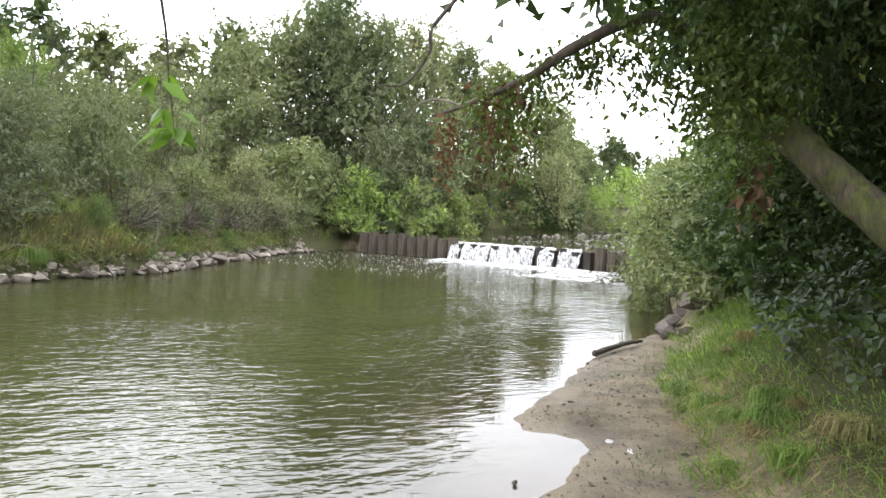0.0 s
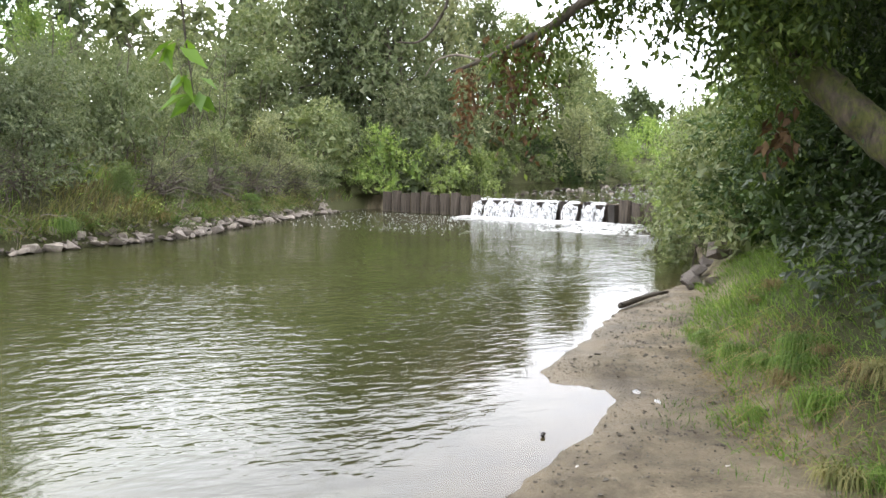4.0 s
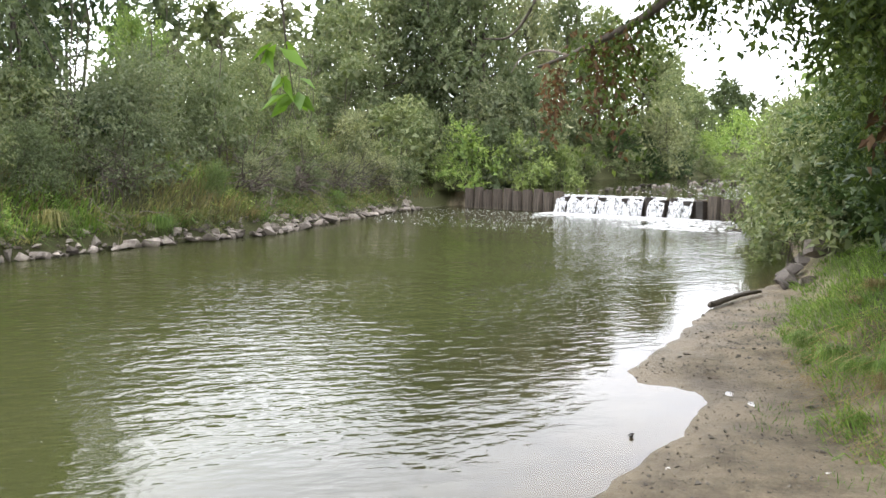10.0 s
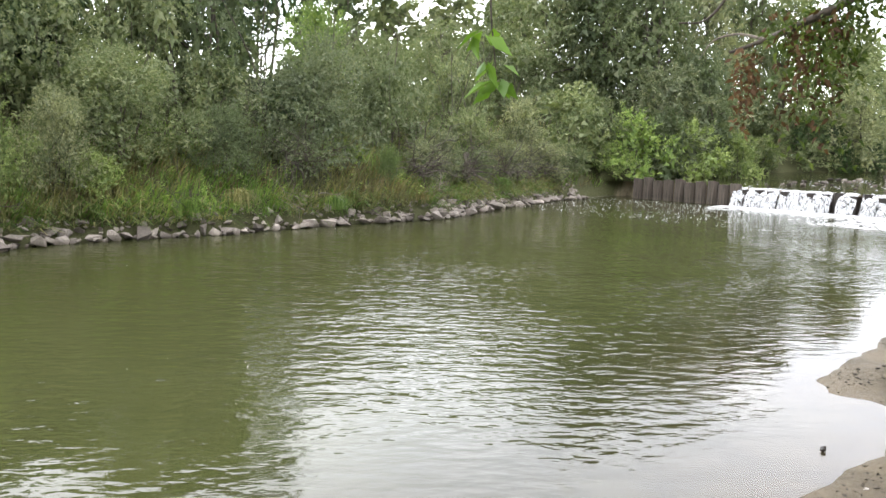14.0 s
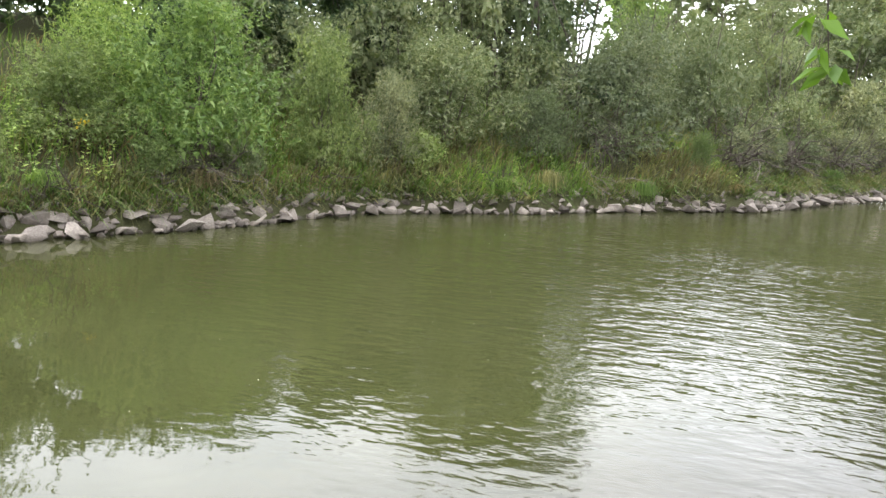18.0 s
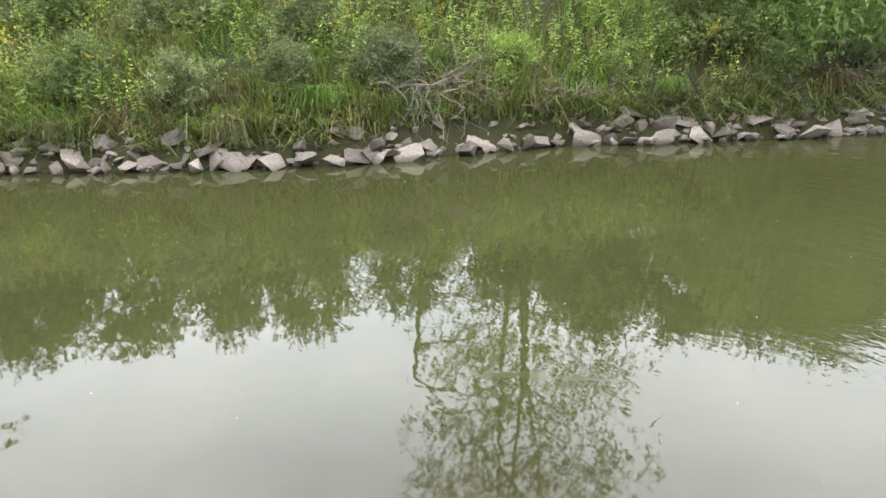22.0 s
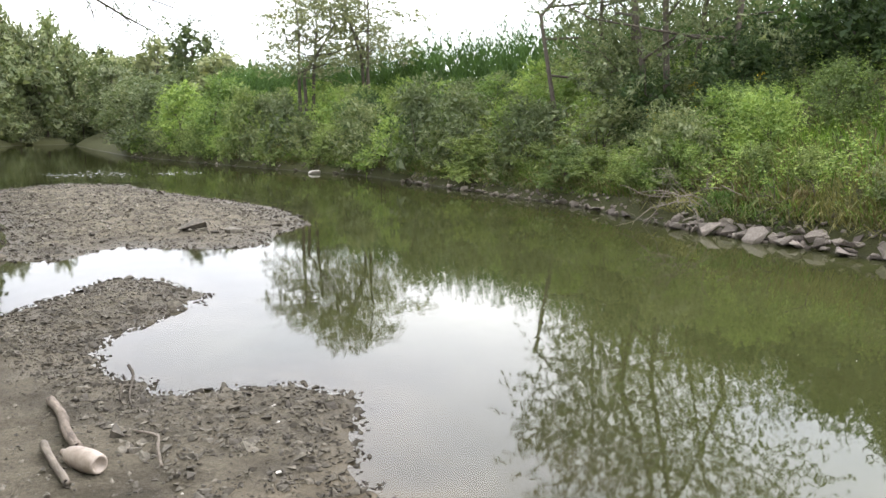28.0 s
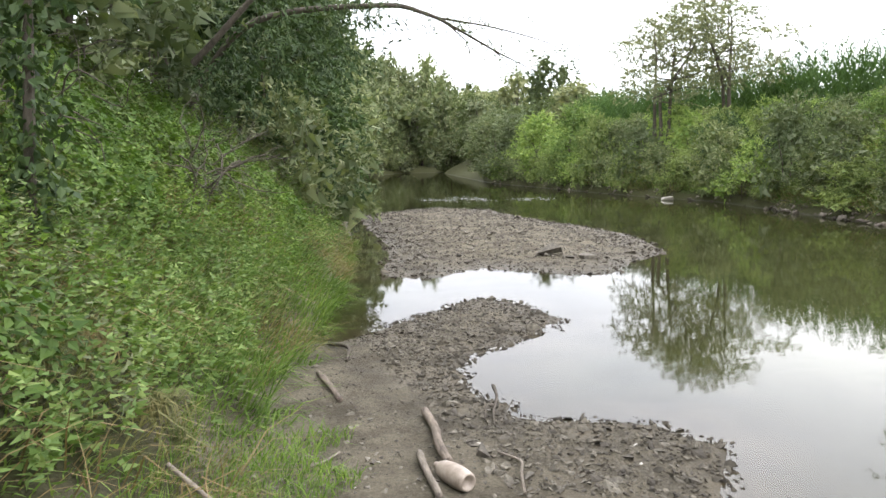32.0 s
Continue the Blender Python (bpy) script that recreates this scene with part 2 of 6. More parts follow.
def water_material():
    """Silty olive water: clear where it is a hand deep, closed where it is deep, with ripples running from the weir."""
    m, n, l, p = nodes_of("water")
    n.remove(p)
    at = n.new("ShaderNodeAttribute")
    at.attribute_name = "depth"
    co = n.new("ShaderNodeTexCoord")
    mp = n.new("ShaderNodeMapping")
    mp.vector_type = "TEXTURE"
    mp.inputs["Rotation"].default_value = (0, 0, radians(20))
    mp.inputs["Scale"].default_value = (0.9, 0.5, 1)
    l.new(co.outputs["Object"], mp.inputs["Vector"])
    w1 = noise_of(n, l, 1.25, 2.5, mp.outputs[0], 0.45)
    w2 = noise_of(n, l, 4.4, 2.0, mp.outputs[0], 0.5)
    w3 = noise_of(n, l, 0.35, 2.0, co.outputs["Object"], 0.5)
    h = mix_of(n, l, 0.5, w1.outputs["Fac"], w2.outputs["Fac"])
    # calm downstream, livelier in the reach below the weir
    sep = n.new("ShaderNodeSeparateXYZ")
    l.new(co.outputs["Object"], sep.inputs[0])
    slant = n.new("ShaderNodeMath")
    slant.operation = "MULTIPLY_ADD"
    slant.inputs[1].default_value = 0.35
    l.new(sep.outputs["X"], slant.inputs[0])
    l.new(sep.outputs["Y"], slant.inputs[2])
    mr = n.new("ShaderNodeMapRange")
    mr.inputs["From Min"].default_value, mr.inputs["From Max"].default_value = 1.0, 4.6
    mr.inputs["To Min"].default_value, mr.inputs["To Max"].default_value = 0.05, 1.0
    l.new(slant.outputs[0], mr.inputs["Value"])
    gust = n.new("ShaderNodeMapRange")
    gust.inputs["From Min"].default_value, gust.inputs["From Max"].default_value = 0.35, 0.65
    gust.inputs["To Min"].default_value, gust.inputs["To Max"].default_value = 0.6, 1.2
    l.new(w3.outputs["Fac"], gust.inputs["Value"])
    st = n.new("ShaderNodeMath")
    st.operation = "MULTIPLY"
    l.new(mr.outputs[0], st.inputs[0])
    l.new(gust.outputs[0], st.inputs[1])
    shoal = n.new("ShaderNodeMapRange")
    shoal.inputs["From Min"].default_value, shoal.inputs["From Max"].default_value = 0.15, 0.95
    shoal.inputs["To Min"].default_value = 0.12
    l.new(at.outputs["Fac"], shoal.inputs["Value"])
    deep = n.new("ShaderNodeMath")
    deep.operation = "MULTIPLY"
    l.new(st.outputs[0], deep.inputs[0])
    l.new(shoal.outputs[0], deep.inputs[1])
    b = n.new("ShaderNodeBump")
    b.inputs["Distance"].default_value = 0.031
    l.new(deep.outputs[0], b.inputs["Strength"])
    l.new(h, b.inputs["Height"])
    silt = noise_of(n, l, 0.5, 4, co.outputs["Object"])
    murk = ramp_of(n, [(0.3, (0.0345, 0.038, 0.013)), (0.7, (0.046, 0.0495, 0.018))])
    l.new(silt.outputs["Fac"], murk.inputs[0])
    dif = n.new("ShaderNodeBsdfDiffuse")
    l.new(murk.outputs[0], dif.inputs["Color"])
    clear = n.new("ShaderNodeBsdfTransparent")
    clear.inputs["Color"].default_value = (0.86, 0.84, 0.72, 1)
    body = n.new("ShaderNodeMixShader")
    l.new(at.outputs["Fac"], body.inputs[0])
    l.new(clear.outputs[0], body.inputs[1])
    l.new(dif.outputs[0], body.inputs[2])
    gl = n.new("ShaderNodeBsdfGlossy")
    gl.inputs["Roughness"].default_value = 0.025
    l.new(b.outputs[0], gl.inputs["Normal"])
    fr = n.new("ShaderNodeFresnel")
    fr.inputs["IOR"].default_value = 1.5
    l.new(b.outputs[0], fr.inputs["Normal"])
    top = n.new("ShaderNodeMixShader")
    l.new(fr.outputs[0], top.inputs[0])
    l.new(body.outputs[0], top.inputs[1])
    l.new(gl.outputs[0], top.inputs[2])
    l.new(top.outputs[0], n["Material Output"].inputs["Surface"])
    return m


def foam_material(name, lo, hi):
    m, n, l, p = nodes_of(name)
    co = n.new("ShaderNodeTexCoord")
    mp = n.new("ShaderNodeMapping")
    mp.inputs["Scale"].default_value = (6, 6, 0.7)
    l.new(co.outputs["Object"], mp.inputs["Vector"])
    t = noise_of(n, l, 3.0, 6, mp.outputs[0], 0.7)
    r = ramp_of(n, [(lo, (0, 0, 0)), (hi, (1, 1, 1))])
    l.new(t.outputs["Fac"], r.inputs[0])
    p.inputs["Base Color"].default_value = (0.6, 0.61, 0.61, 1)
    p.inputs["Roughness"].default_value = 0.4
    tr = n.new("ShaderNodeBsdfTransparent")
    mx = n.new("ShaderNodeMixShader")
    l.new(r.outputs[0], mx.inputs[0])
    l.new(tr.outputs[0], mx.inputs[1])
    l.new(p.outputs[0], mx.inputs[2])
    l.new(mx.outputs[0], n["Material Output"].inputs["Surface"])
    return m


GROUND, WATER = ground_material(), water_material()
FALL = foam_material("falling_water", 0.36, 0.6)
BUBBLE = plain_material("bubble", (0.5, 0.51, 0.5), (0.68, 0.69, 0.68), 0.35)
WILLOW = leaf_material("willow_leaf", (0.081, 0.107, 0.048), (0.153, 0.186, 0.096), (0.276, 0.297, 0.188))
SILVER = leaf_material("silver_leaf", (0.102, 0.123, 0.070), (0.204, 0.226, 0.133), (0.374, 0.380, 0.254))
FRESH = leaf_material("fresh_leaf", (0.107, 0.176, 0.046), (0.210, 0.303, 0.090), (0.375, 0.451, 0.163))
OLIVE = leaf_material("olive_leaf", (0.109, 0.151, 0.048), (0.192, 0.250, 0.092), (0.321, 0.375, 0.170))
# dark leaf green, deepened further to carry the shade of dim places
DEEPSHADE = leaf_material("deep_shaded_leaf", (0.022, 0.043, 0.016), (0.046, 0.079, 0.029), (0.086, 0.126, 0.052), 0.25)
# vine green lowered so that the colour itself holds the canopy's shade
SHADEVINE = leaf_material("shaded_vine_leaf", (0.019, 0.035, 0.010), (0.036, 0.060, 0.017), (0.062, 0.093, 0.027), 0.3, 0.4)
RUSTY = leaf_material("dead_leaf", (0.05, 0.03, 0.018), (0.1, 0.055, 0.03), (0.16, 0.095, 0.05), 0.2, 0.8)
# lighter copy of the creeper leaf, standing for leaves in the light
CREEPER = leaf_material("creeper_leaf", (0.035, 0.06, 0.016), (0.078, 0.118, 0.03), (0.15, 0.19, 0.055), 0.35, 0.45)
SPRIG = leaf_material("sprig_leaf", (0.075, 0.145, 0.022), (0.105, 0.196, 0.028), (0.135, 0.232, 0.039), 0.35, 0.4)
GRASS = leaf_material("grass_blade", (0.055, 0.103, 0.022), (0.123, 0.208, 0.041), (0.223, 0.310, 0.083), 0.35)
PALEGRASS = leaf_material("pale_grass_blade", (0.097, 0.108, 0.042), (0.180, 0.181, 0.078), (0.293, 0.267, 0.127), 0.3)
STRAW = leaf_material("straw_blade", (0.110, 0.078, 0.037), (0.202, 0.152, 0.078), (0.304, 0.239, 0.138), 0.25, 0.7)
DISTANT = leaf_material("distant_leaf", (0.052, 0.072, 0.032), (0.088, 0.116, 0.052), (0.136, 0.164, 0.080))
GOLD = leaf_material("yellow_flower", (0.3, 0.22, 0.02), (0.42, 0.32, 0.03), (0.5, 0.4, 0.05), 0.2)
CORN = leaf_material("maize_leaf", (0.035, 0.075, 0.018), (0.06, 0.118, 0.03), (0.1, 0.165, 0.05), 0.3)
BARK = bark_material("bark", (0.035, 0.028, 0.02), (0.12, 0.1, 0.075))
MOSSY = bark_material("mossy_bark", (0.014, 0.011, 0.008), (0.105, 0.082, 0.058), 0.62)
DRYWOOD = bark_material("dry_wood", (0.1, 0.082, 0.064), (0.28, 0.24, 0.19), 0.0, (1, 0.2, 1))
DRIFT = bark_material("drift_wood", (0.045, 0.033, 0.026), (0.3, 0.245, 0.19), 0.0, (1, 0.2, 1))
STONE = stone_material("riprap_stone", (0.09, 0.077, 0.065), (0.21, 0.185, 0.16), (0.37, 0.333, 0.29))
DARKSTONE = stone_material("dark_stone", (0.05, 0.045, 0.04), (0.12, 0.105, 0.09), (0.22, 0.19, 0.165))
PEBBLE = stone_material("pebble", (0.072, 0.066, 0.053), (0.155, 0.142, 0.115), (0.34, 0.315, 0.262), scale=20)
PILE = plain_material("rusty_sheet_pile", (0.022, 0.018, 0.014), (0.125, 0.1, 0.077), 0.85, 4, 0.1, 0.5, (5, 5, 0.35))
WETPILE = plain_material("wet_sheet_pile", (0.012, 0.01, 0.008), (0.04, 0.032, 0.026), 0.35, 6)
PLASTIC = plain_material("weathered_plastic", (0.21, 0.165, 0.128), (0.45, 0.385, 0.32), 0.5, 9, 0, 0.15)
SHELL = plain_material("pale_chip", (0.4, 0.37, 0.32), (0.6, 0.56, 0.5), 0.6)

# ---- mesh helpers ----


def mesh_np(name, verts, faces, material, smooth=False, tris=False):
    me = bpy.data.meshes.new(name)
    verts, faces = np.asarray(verts, float).reshape(-1, 3), np.asarray(faces, int)
    k = faces.shape[1]
    me.vertices.add(len(verts))
    me.vertices.foreach_set("co", verts.ravel())
    me.loops.add(faces.size)
    me.loops.foreach_set("vertex_index", faces.ravel())
    me.polygons.add(len(faces))
    me.polygons.foreach_set("loop_start", np.arange(0, faces.size, k))
    me.polygons.foreach_set("loop_total", np.full(len(faces), k))
    me.polygons.foreach_set("use_smooth", np.full(len(faces), smooth))
    me.update(calc_edges=True)
    me.materials.append(material)
    return me


def part(name, me, parent=None, label=""):
    ob = new(name, me)
    ob.parent = parent
    return tagged(ob, label)


def unit(v):
    v = np.asarray(v, float)
    return v / np.maximum(np.linalg.norm(v, axis=-1, keepdims=True), 1e-9)


def hash2(i, j, seed):
    h = np.sin(i * 127.1 + j * 311.7 + seed * 74.7) * 43758.5453
    return h - np.floor(h)


def vnoise(x, y, seed=0):
    x, y = np.asarray(x, float), np.asarray(y, float)
    i, j = np.floor(x), np.floor(y)
    u, v = x - i, y - j
    u, v = u * u * (3 - 2 * u), v * v * (3 - 2 * v)
    a, b = hash2(i, j, seed), hash2(i + 1, j, seed)
    c, d = hash2(i, j + 1, seed), hash2(i + 1, j + 1, seed)
    return (a * (1 - u) + b * u) * (1 - v) + (c * (1 - u) + d * u) * v - 0.5


def tube(points, radii, sides=6):
    """Rings along a bent line: vertices and quads, with a cap at the thin end."""
    p, r = np.asarray(points, float), np.asarray(radii, float)
    d = unit(np.gradient(p, axis=0))
    ref = np.where(np.abs(d[:, 2:]) > 0.9, [[1.0, 0, 0]], [[0, 0, 1.0]])
    a = unit(np.cross(d, ref))
    b = np.cross(d, a)
    th = np.arange(sides) * 2 * np.pi / sides
    ring = p[:, None] + r[:, None, None] * (np.cos(th)[None, :, None] * a[:, None] + np.sin(th)[None, :, None] * b[:, None])
    n = len(p)
    i, k = np.meshgrid(np.arange(n - 1), np.arange(sides), indexing="ij")
    q = (k + 1) % sides
    f = np.stack([i * sides + k, i * sides + q, (i + 1) * sides + q, (i + 1) * sides + k], -1).reshape(-1, 4)
    return ring.reshape(-1, 3), f


def join(pieces):
    vs, fs, o = [], [], 0
    for v, f in pieces:
        vs.append(v)
        fs.append(f + o)
        o += len(v)
    return np.concatenate(vs), np.concatenate(fs)


def blades(base, way, length, width, rng, fold=0.25, droop=0.3, slim=False):
    """Pointed leaves: a four-cornered, folded blade from each base along its way; slim: a plain three-cornered one."""
    n = len(base)
    way = unit(way)
    side = unit(np.cross(way, rng.normal(size=(n, 3))))
    nor = np.cross(way, side)
    L, W = np.broadcast_to(length, n)[:, None], np.broadcast_to(width, n)[:, None]
    tip = base + way * L - np.array([0, 0, 1.0]) * L * droop * rng.random((n, 1))
    if slim:
        low = base + way * L * 0.2
        v = np.stack([low - side * W * 0.5, low + side * W * 0.5, tip], 1)
        return v.reshape(-1, 3), np.arange(n * 3).reshape(-1, 3)
    mid = base + way * L * 0.45 + nor * W * fold
    v = np.stack([base, mid + side * W * 0.5, tip, mid - side * W * 0.5], 1)
    return v.reshape(-1, 3), np.arange(n * 4).reshape(-1, 4)


def sprays(p, d, length, k, leaf, width, rng, spread=0.8, droop=0.35):
    """Leaves set along twigs: k to a twig."""
    n = len(p)
    u = rng.random((n, k)) ** 0.8
    d = unit(d)
    at = p[:, None] + d[:, None] * (u * np.asarray(length)[:, None])[..., None]
    at = at.copy()
    at[..., 2] -= 0.18 * np.asarray(length)[:, None] * u ** 2
    way = d[:, None] * 0.75 + rng.normal(size=(n, k, 3)) * spread * 0.6
    way[..., 2] -= 0.12
    s = rng.uniform(0.65, 1.25, n * k)
    return blades(at.reshape(-1, 3), way.reshape(-1, 3), leaf * s, width * s, rng, 0.2, droop, True)


def limb(rng, start, way, length, r0, r1, bend=0.25, lift=0.1, steps=7):
    pts, d = [np.array(start, float)], unit(way)
    for _ in range(steps):
        d = unit(d + rng.normal(size=3) * bend * 0.5 + np.array([0, 0, lift]))
        pts.append(pts[-1] + d * length / steps)
    return np.array(pts), np.linspace(r0, r1, steps + 1)


def plant(name, seed, stems, height, spread, limbs, twigs, leaves, leaf, width, leaf_mat, bark_mat, low=0.3, twig_len=0.45, stem_r=0.04,
          lift=0.12, thick=0.28, lean=(0, 0, 0), upright=0.3, core=5, core_size=2.4):
    """A bush or tree: each stem with its limbs as tapered tubes, and a crown of leaves along its twigs, closer and larger inside."""
    rng = np.random.default_rng(seed)
    thing = new(name)
    tp, td, cp = [], [], []
    for _ in range(stems):
        a = rng.random() * 2 * np.pi
        out = np.array([np.cos(a), np.sin(a), 0]) * spread / height * rng.uniform(0.25, 1.0) * (0.9 if stems > 1 else 0.15)
        h = height * rng.uniform(0.72, 1.0)
        pts, rad = limb(rng, (out[0] * 0.25, out[1] * 0.25, -0.15), out + (0, 0, 1) + np.array(lean), h, stem_r, stem_r * 0.25, 0.22, 0.02, 9)
        wood = [tube(pts[::3], rad[::3], 5) if height < 3 else tube(pts, rad, 6)]
        for _ in range(limbs):
            u = low + (1 - low) * rng.random() ** 0.85
            i = min(int(u * 9), 8)
            at = pts[i] + (pts[i + 1] - pts[i]) * (u * 9 - i)
            b = rng.random() * 2 * np.pi
            w = np.array([np.cos(b), np.sin(b), rng.uniform(0.0, 0.9)])
            ln = spread * rng.uniform(0.35, 0.95) * (1.15 - 0.55 * u)
            lp, lr = limb(rng, at, w, ln, stem_r * 0.42, stem_r * 0.1, 0.4, lift, 4)
            if height > 3 or rng.random() < 0.5:
                wood.append(tube(lp[::2], lr[::2], 3))
            v = rng.random(twigs)
            j = np.minimum((v * 4).astype(int), 3)
            q = lp[j] + (lp[j + 1] - lp[j]) * (v * 4 - j)[:, None]
            tp.append(q + rng.normal(size=(twigs, 3)) * thick * (0.4 + 0.6 * v[:, None]))
            dd = rng.normal(size=(twigs, 3)) * 0.8 + unit(w) * 0.6
            dd[:, 2] += upright
            td.append(dd)
            cp.append(lp[rng.integers(0, 4, core)] + rng.normal(size=(core, 3)) * thick * 0.5)
        part("trunk" if stems < 4 else "stem", mesh_np(name + "_stem", *join(wood), bark_mat, True), thing)
    tp, td, cp = np.concatenate(tp), np.concatenate(td), np.concatenate(cp)
    v, f = sprays(tp, td, twig_len * rng.uniform(0.6, 1.3, len(tp)), leaves, leaf, width, rng)
    if core:
        inner = blades(cp, rng.normal(size=cp.shape), leaf * core_size, width * core_size * 1.3, rng, slim=True)
        v, f = join([(v, f), inner])
    part("crown", mesh_np(name + "_crown", v, f, leaf_mat), thing)
    return thing


def put(ob, x, y, z, turn=0.0, s=1.0, sz=None, tilt=(0, 0)):
    return copy_thing(ob, pose(x, y, z, tilt[0], tilt[1], turn) @ Matrix.Diagonal((s, s, sz or s, 1)))


# ---- lie of the land ----
FAR_EDGE = [(-300, -210), (-130, -44), (-105, -23), (-56, -16), (-35, -15.9), (-27, -16.5), (-19.5, -15), (-13, -13.8), (-8.7, -12.1), (-5.8, -11.5), (-3.7, -11.1),
            (-2, -10.6), (0.2, -10.2), (3, -10.5), (5, -10.1), (7, -9.8), (9.5, -9.9), (10.6, -9.6), (12.7, -8.2), (15, -7.3), (17.7, -5.6), (22, -5), (25.8, -4.2),
            (29.6, -2.7), (36, -0.5), (41, 2.5), (45, 7), (49, 12), (60, 20), (77, 30), (110, 50), (300, 170)]
NEAR_EDGE = [(-300, -195), (-130, -33), (-108, -13.5), (-78, -6), (-50, -4), (-30, -2.8), (-17.5, -1.8), (-10.8, -0.9), (-8.2, -0.4), (-7.2, -0.15), (-5.6, 0.05), (-4.5, 0.1), (-3.6, 0.3),
             (-2, 1.3), (0, 1.9), (4, 2.35), (5, 2.2), (6.9, 2.4), (8.5, 2.9), (10, 3.6), (12.4, 4.3), (14.6, 5), (17.7, 6), (21.5, 7), (24.8, 7.8), (30, 8.8),
             (40, 12.5), (48, 18), (60, 27), (77, 37), (110, 58), (300, 180)]
SAND = [(4.6, 12.6), (3.7, 11.8), (2.6, 10.3), (2.0, 9.0), (1.37, 7.64), (0.98, 6.82), (0.98, 6.52), (1.41, 6.4), (1.43, 6.1), (1.1, 5.34), (0.71, 4.75), (0.46, 4.34),
        (-0.2, 3.2), (-1.1, 1.5), (-1.6, 0), (-1.85, -1.5), (-1.99, -2.78), (-2.1, -3.4), (-2.42, -4.05), (-2.7, -4.62), (-2.5, -5.0), (-2.04, -5.14), (-1.64, -5.34),
        (-1.53, -6.2), (-1.6, -6.8), (-1.9, -7.25), (-2.5, -7.65), (-3.1, -8.4), (-3.0, -9.5), (-2.65, -9.84), (-2.18, -9.4), (-1.7, -9.0), (-1.2, -8.2), (-0.6, -7.95),
        (0.6, -7.9), (6, -6), (7, 8)]
ISLAND = [(-1.76, -12.2), (-2.4, -11.7), (-3.12, -12.6), (-3.8, -12.1), (-4.5, -11.5), (-5.2, -11.4), (-5.9, -12.4), (-7.1, -13.5), (-7.9, -16.2), (-7.9, -18.5), (-7.5, -23),
          (-7.4, -27), (-5.9, -29), (-3, -26), (-2.65, -22), (-2.4, -16)]
WEIR_L, WEIR_R = np.array([-2.9, 30.0]), np.array([8.2, 23.9])
WEIR_U = (WEIR_R - WEIR_L) / np.linalg.norm(WEIR_R - WEIR_L)
WEIR_N = np.array([-WEIR_U[1], WEIR_U[0]])


def edge(table, y):
    return np.interp(y, [a for a, _ in table], [b for _, b in table])


def inside(poly, x, y):
    """Distance to a closed outline, positive inside it."""
    best, odd = np.full(np.shape(x), 1e9), np.zeros(np.shape(x), bool)
    for (ax, ay), (bx, by) in zip(poly, poly[1:] + poly[:1]):
        ex, ey = bx - ax, by - ay
        t = np.clip(((x - ax) * ex + (y - ay) * ey) / (ex * ex + ey * ey), 0, 1)
        best = np.minimum(best, np.hypot(x - ax - t * ex, y - ay - t * ey))
        cross = (ay > y) != (by > y)
        odd ^= cross & (x < ax + (y - ay) * ex / (ey if ey else 1e-9))
    return np.where(odd, best, -best)


def land(x, y):
    """Height of the ground, and how far a place lies up the far bank, up the near bank and inside a bar."""
    x, y = np.asarray(x, float), np.asarray(y, float)
    df, dn = edge(FAR_EDGE, y) - x, x - edge(NEAR_EDGE, y)
    wob = 0.22 * vnoise(x * 2.3, y * 2.3, 3) + 0.1 * vnoise(x * 6, y * 6, 4)
    s = np.maximum(inside(SAND, x, y), inside(ISLAND, x, y)) + (wob * 0.75 + 0.09 * vnoise(x * 11, y * 11, 5)) * np.where(y < 0, 1.0, 0.4)
    up = (x - WEIR_L[0]) * WEIR_N[0] + (y - WEIR_L[1]) * WEIR_N[1] - 0.35
    fine = 0.026 * vnoise(x * 8, y * 8, 6) + 0.035 * vnoise(x * 2.5, y * 2.5, 7) + 0.012 * vnoise(x * 17, y * 17, 8)
    bar = np.where(s > 0, 0.004 + np.minimum(0.05 * s, 0.13) + fine * np.clip(s * 3, 0.15, 1), 0.055 * s)
    bed = np.maximum(np.maximum(np.maximum(bar, -0.6), 0.7 * np.minimum(df, 0)), 0.4 * np.minimum(dn, 0))
    bed = np.where(up > 0, 0.52 + 0.05 * vnoise(x * 1.5, y * 1.5, 9) + 0.012 * np.clip(up, 0, 25), bed)
    rise = np.where(up > 0, 0.5, 0.0)
    far = np.interp(df, [0, 0.3, 0.7, 2.0, 4.5, 8, 11, 60], [0, 0.32, 0.6, 1.1, 2.2, 3.5, 3.9, 4.2]) + rise + 0.35 * vnoise(x * 0.5, y * 0.5, 10) * np.clip(df * 0.5, 0, 1)
    steep = np.interp(y, [-3, 2], [1.0, 0.72])
    near = steep * np.interp(dn, [0, 0.3, 0.8, 1.6, 3, 5.5, 9, 60], [0, 0.25, 0.65, 1.4, 2.5, 3.9, 4.6, 5.0]) + rise + 0.12 + 0.3 * vnoise(x * 0.7, y * 0.7, 11) * np.clip(dn * 0.6, 0, 1)
    z = np.where(df > 0, np.maximum(far, bed), np.where(dn > 0, np.maximum(near * np.clip(dn * 4, 0, 1) + bed * np.clip(1 - dn * 4, 0, 1), bed), bed))
    return z, df, dn, s


def ground_at(x, y):
    return float(land(np.array([x]), np.array([y]))[0][0])


def spaced(lo, hi, bands):
    """Coordinates from lo to hi, with a step for each band."""
    out, v = [], lo
    while v < hi:
        out.append(v)
        v += next((s for a, b, s in bands if a <= v < b), max(1.0, 0.12 * min(abs(v - bands[0][0]), abs(v - bands[-1][1]))))
    return np.array(out + [hi])


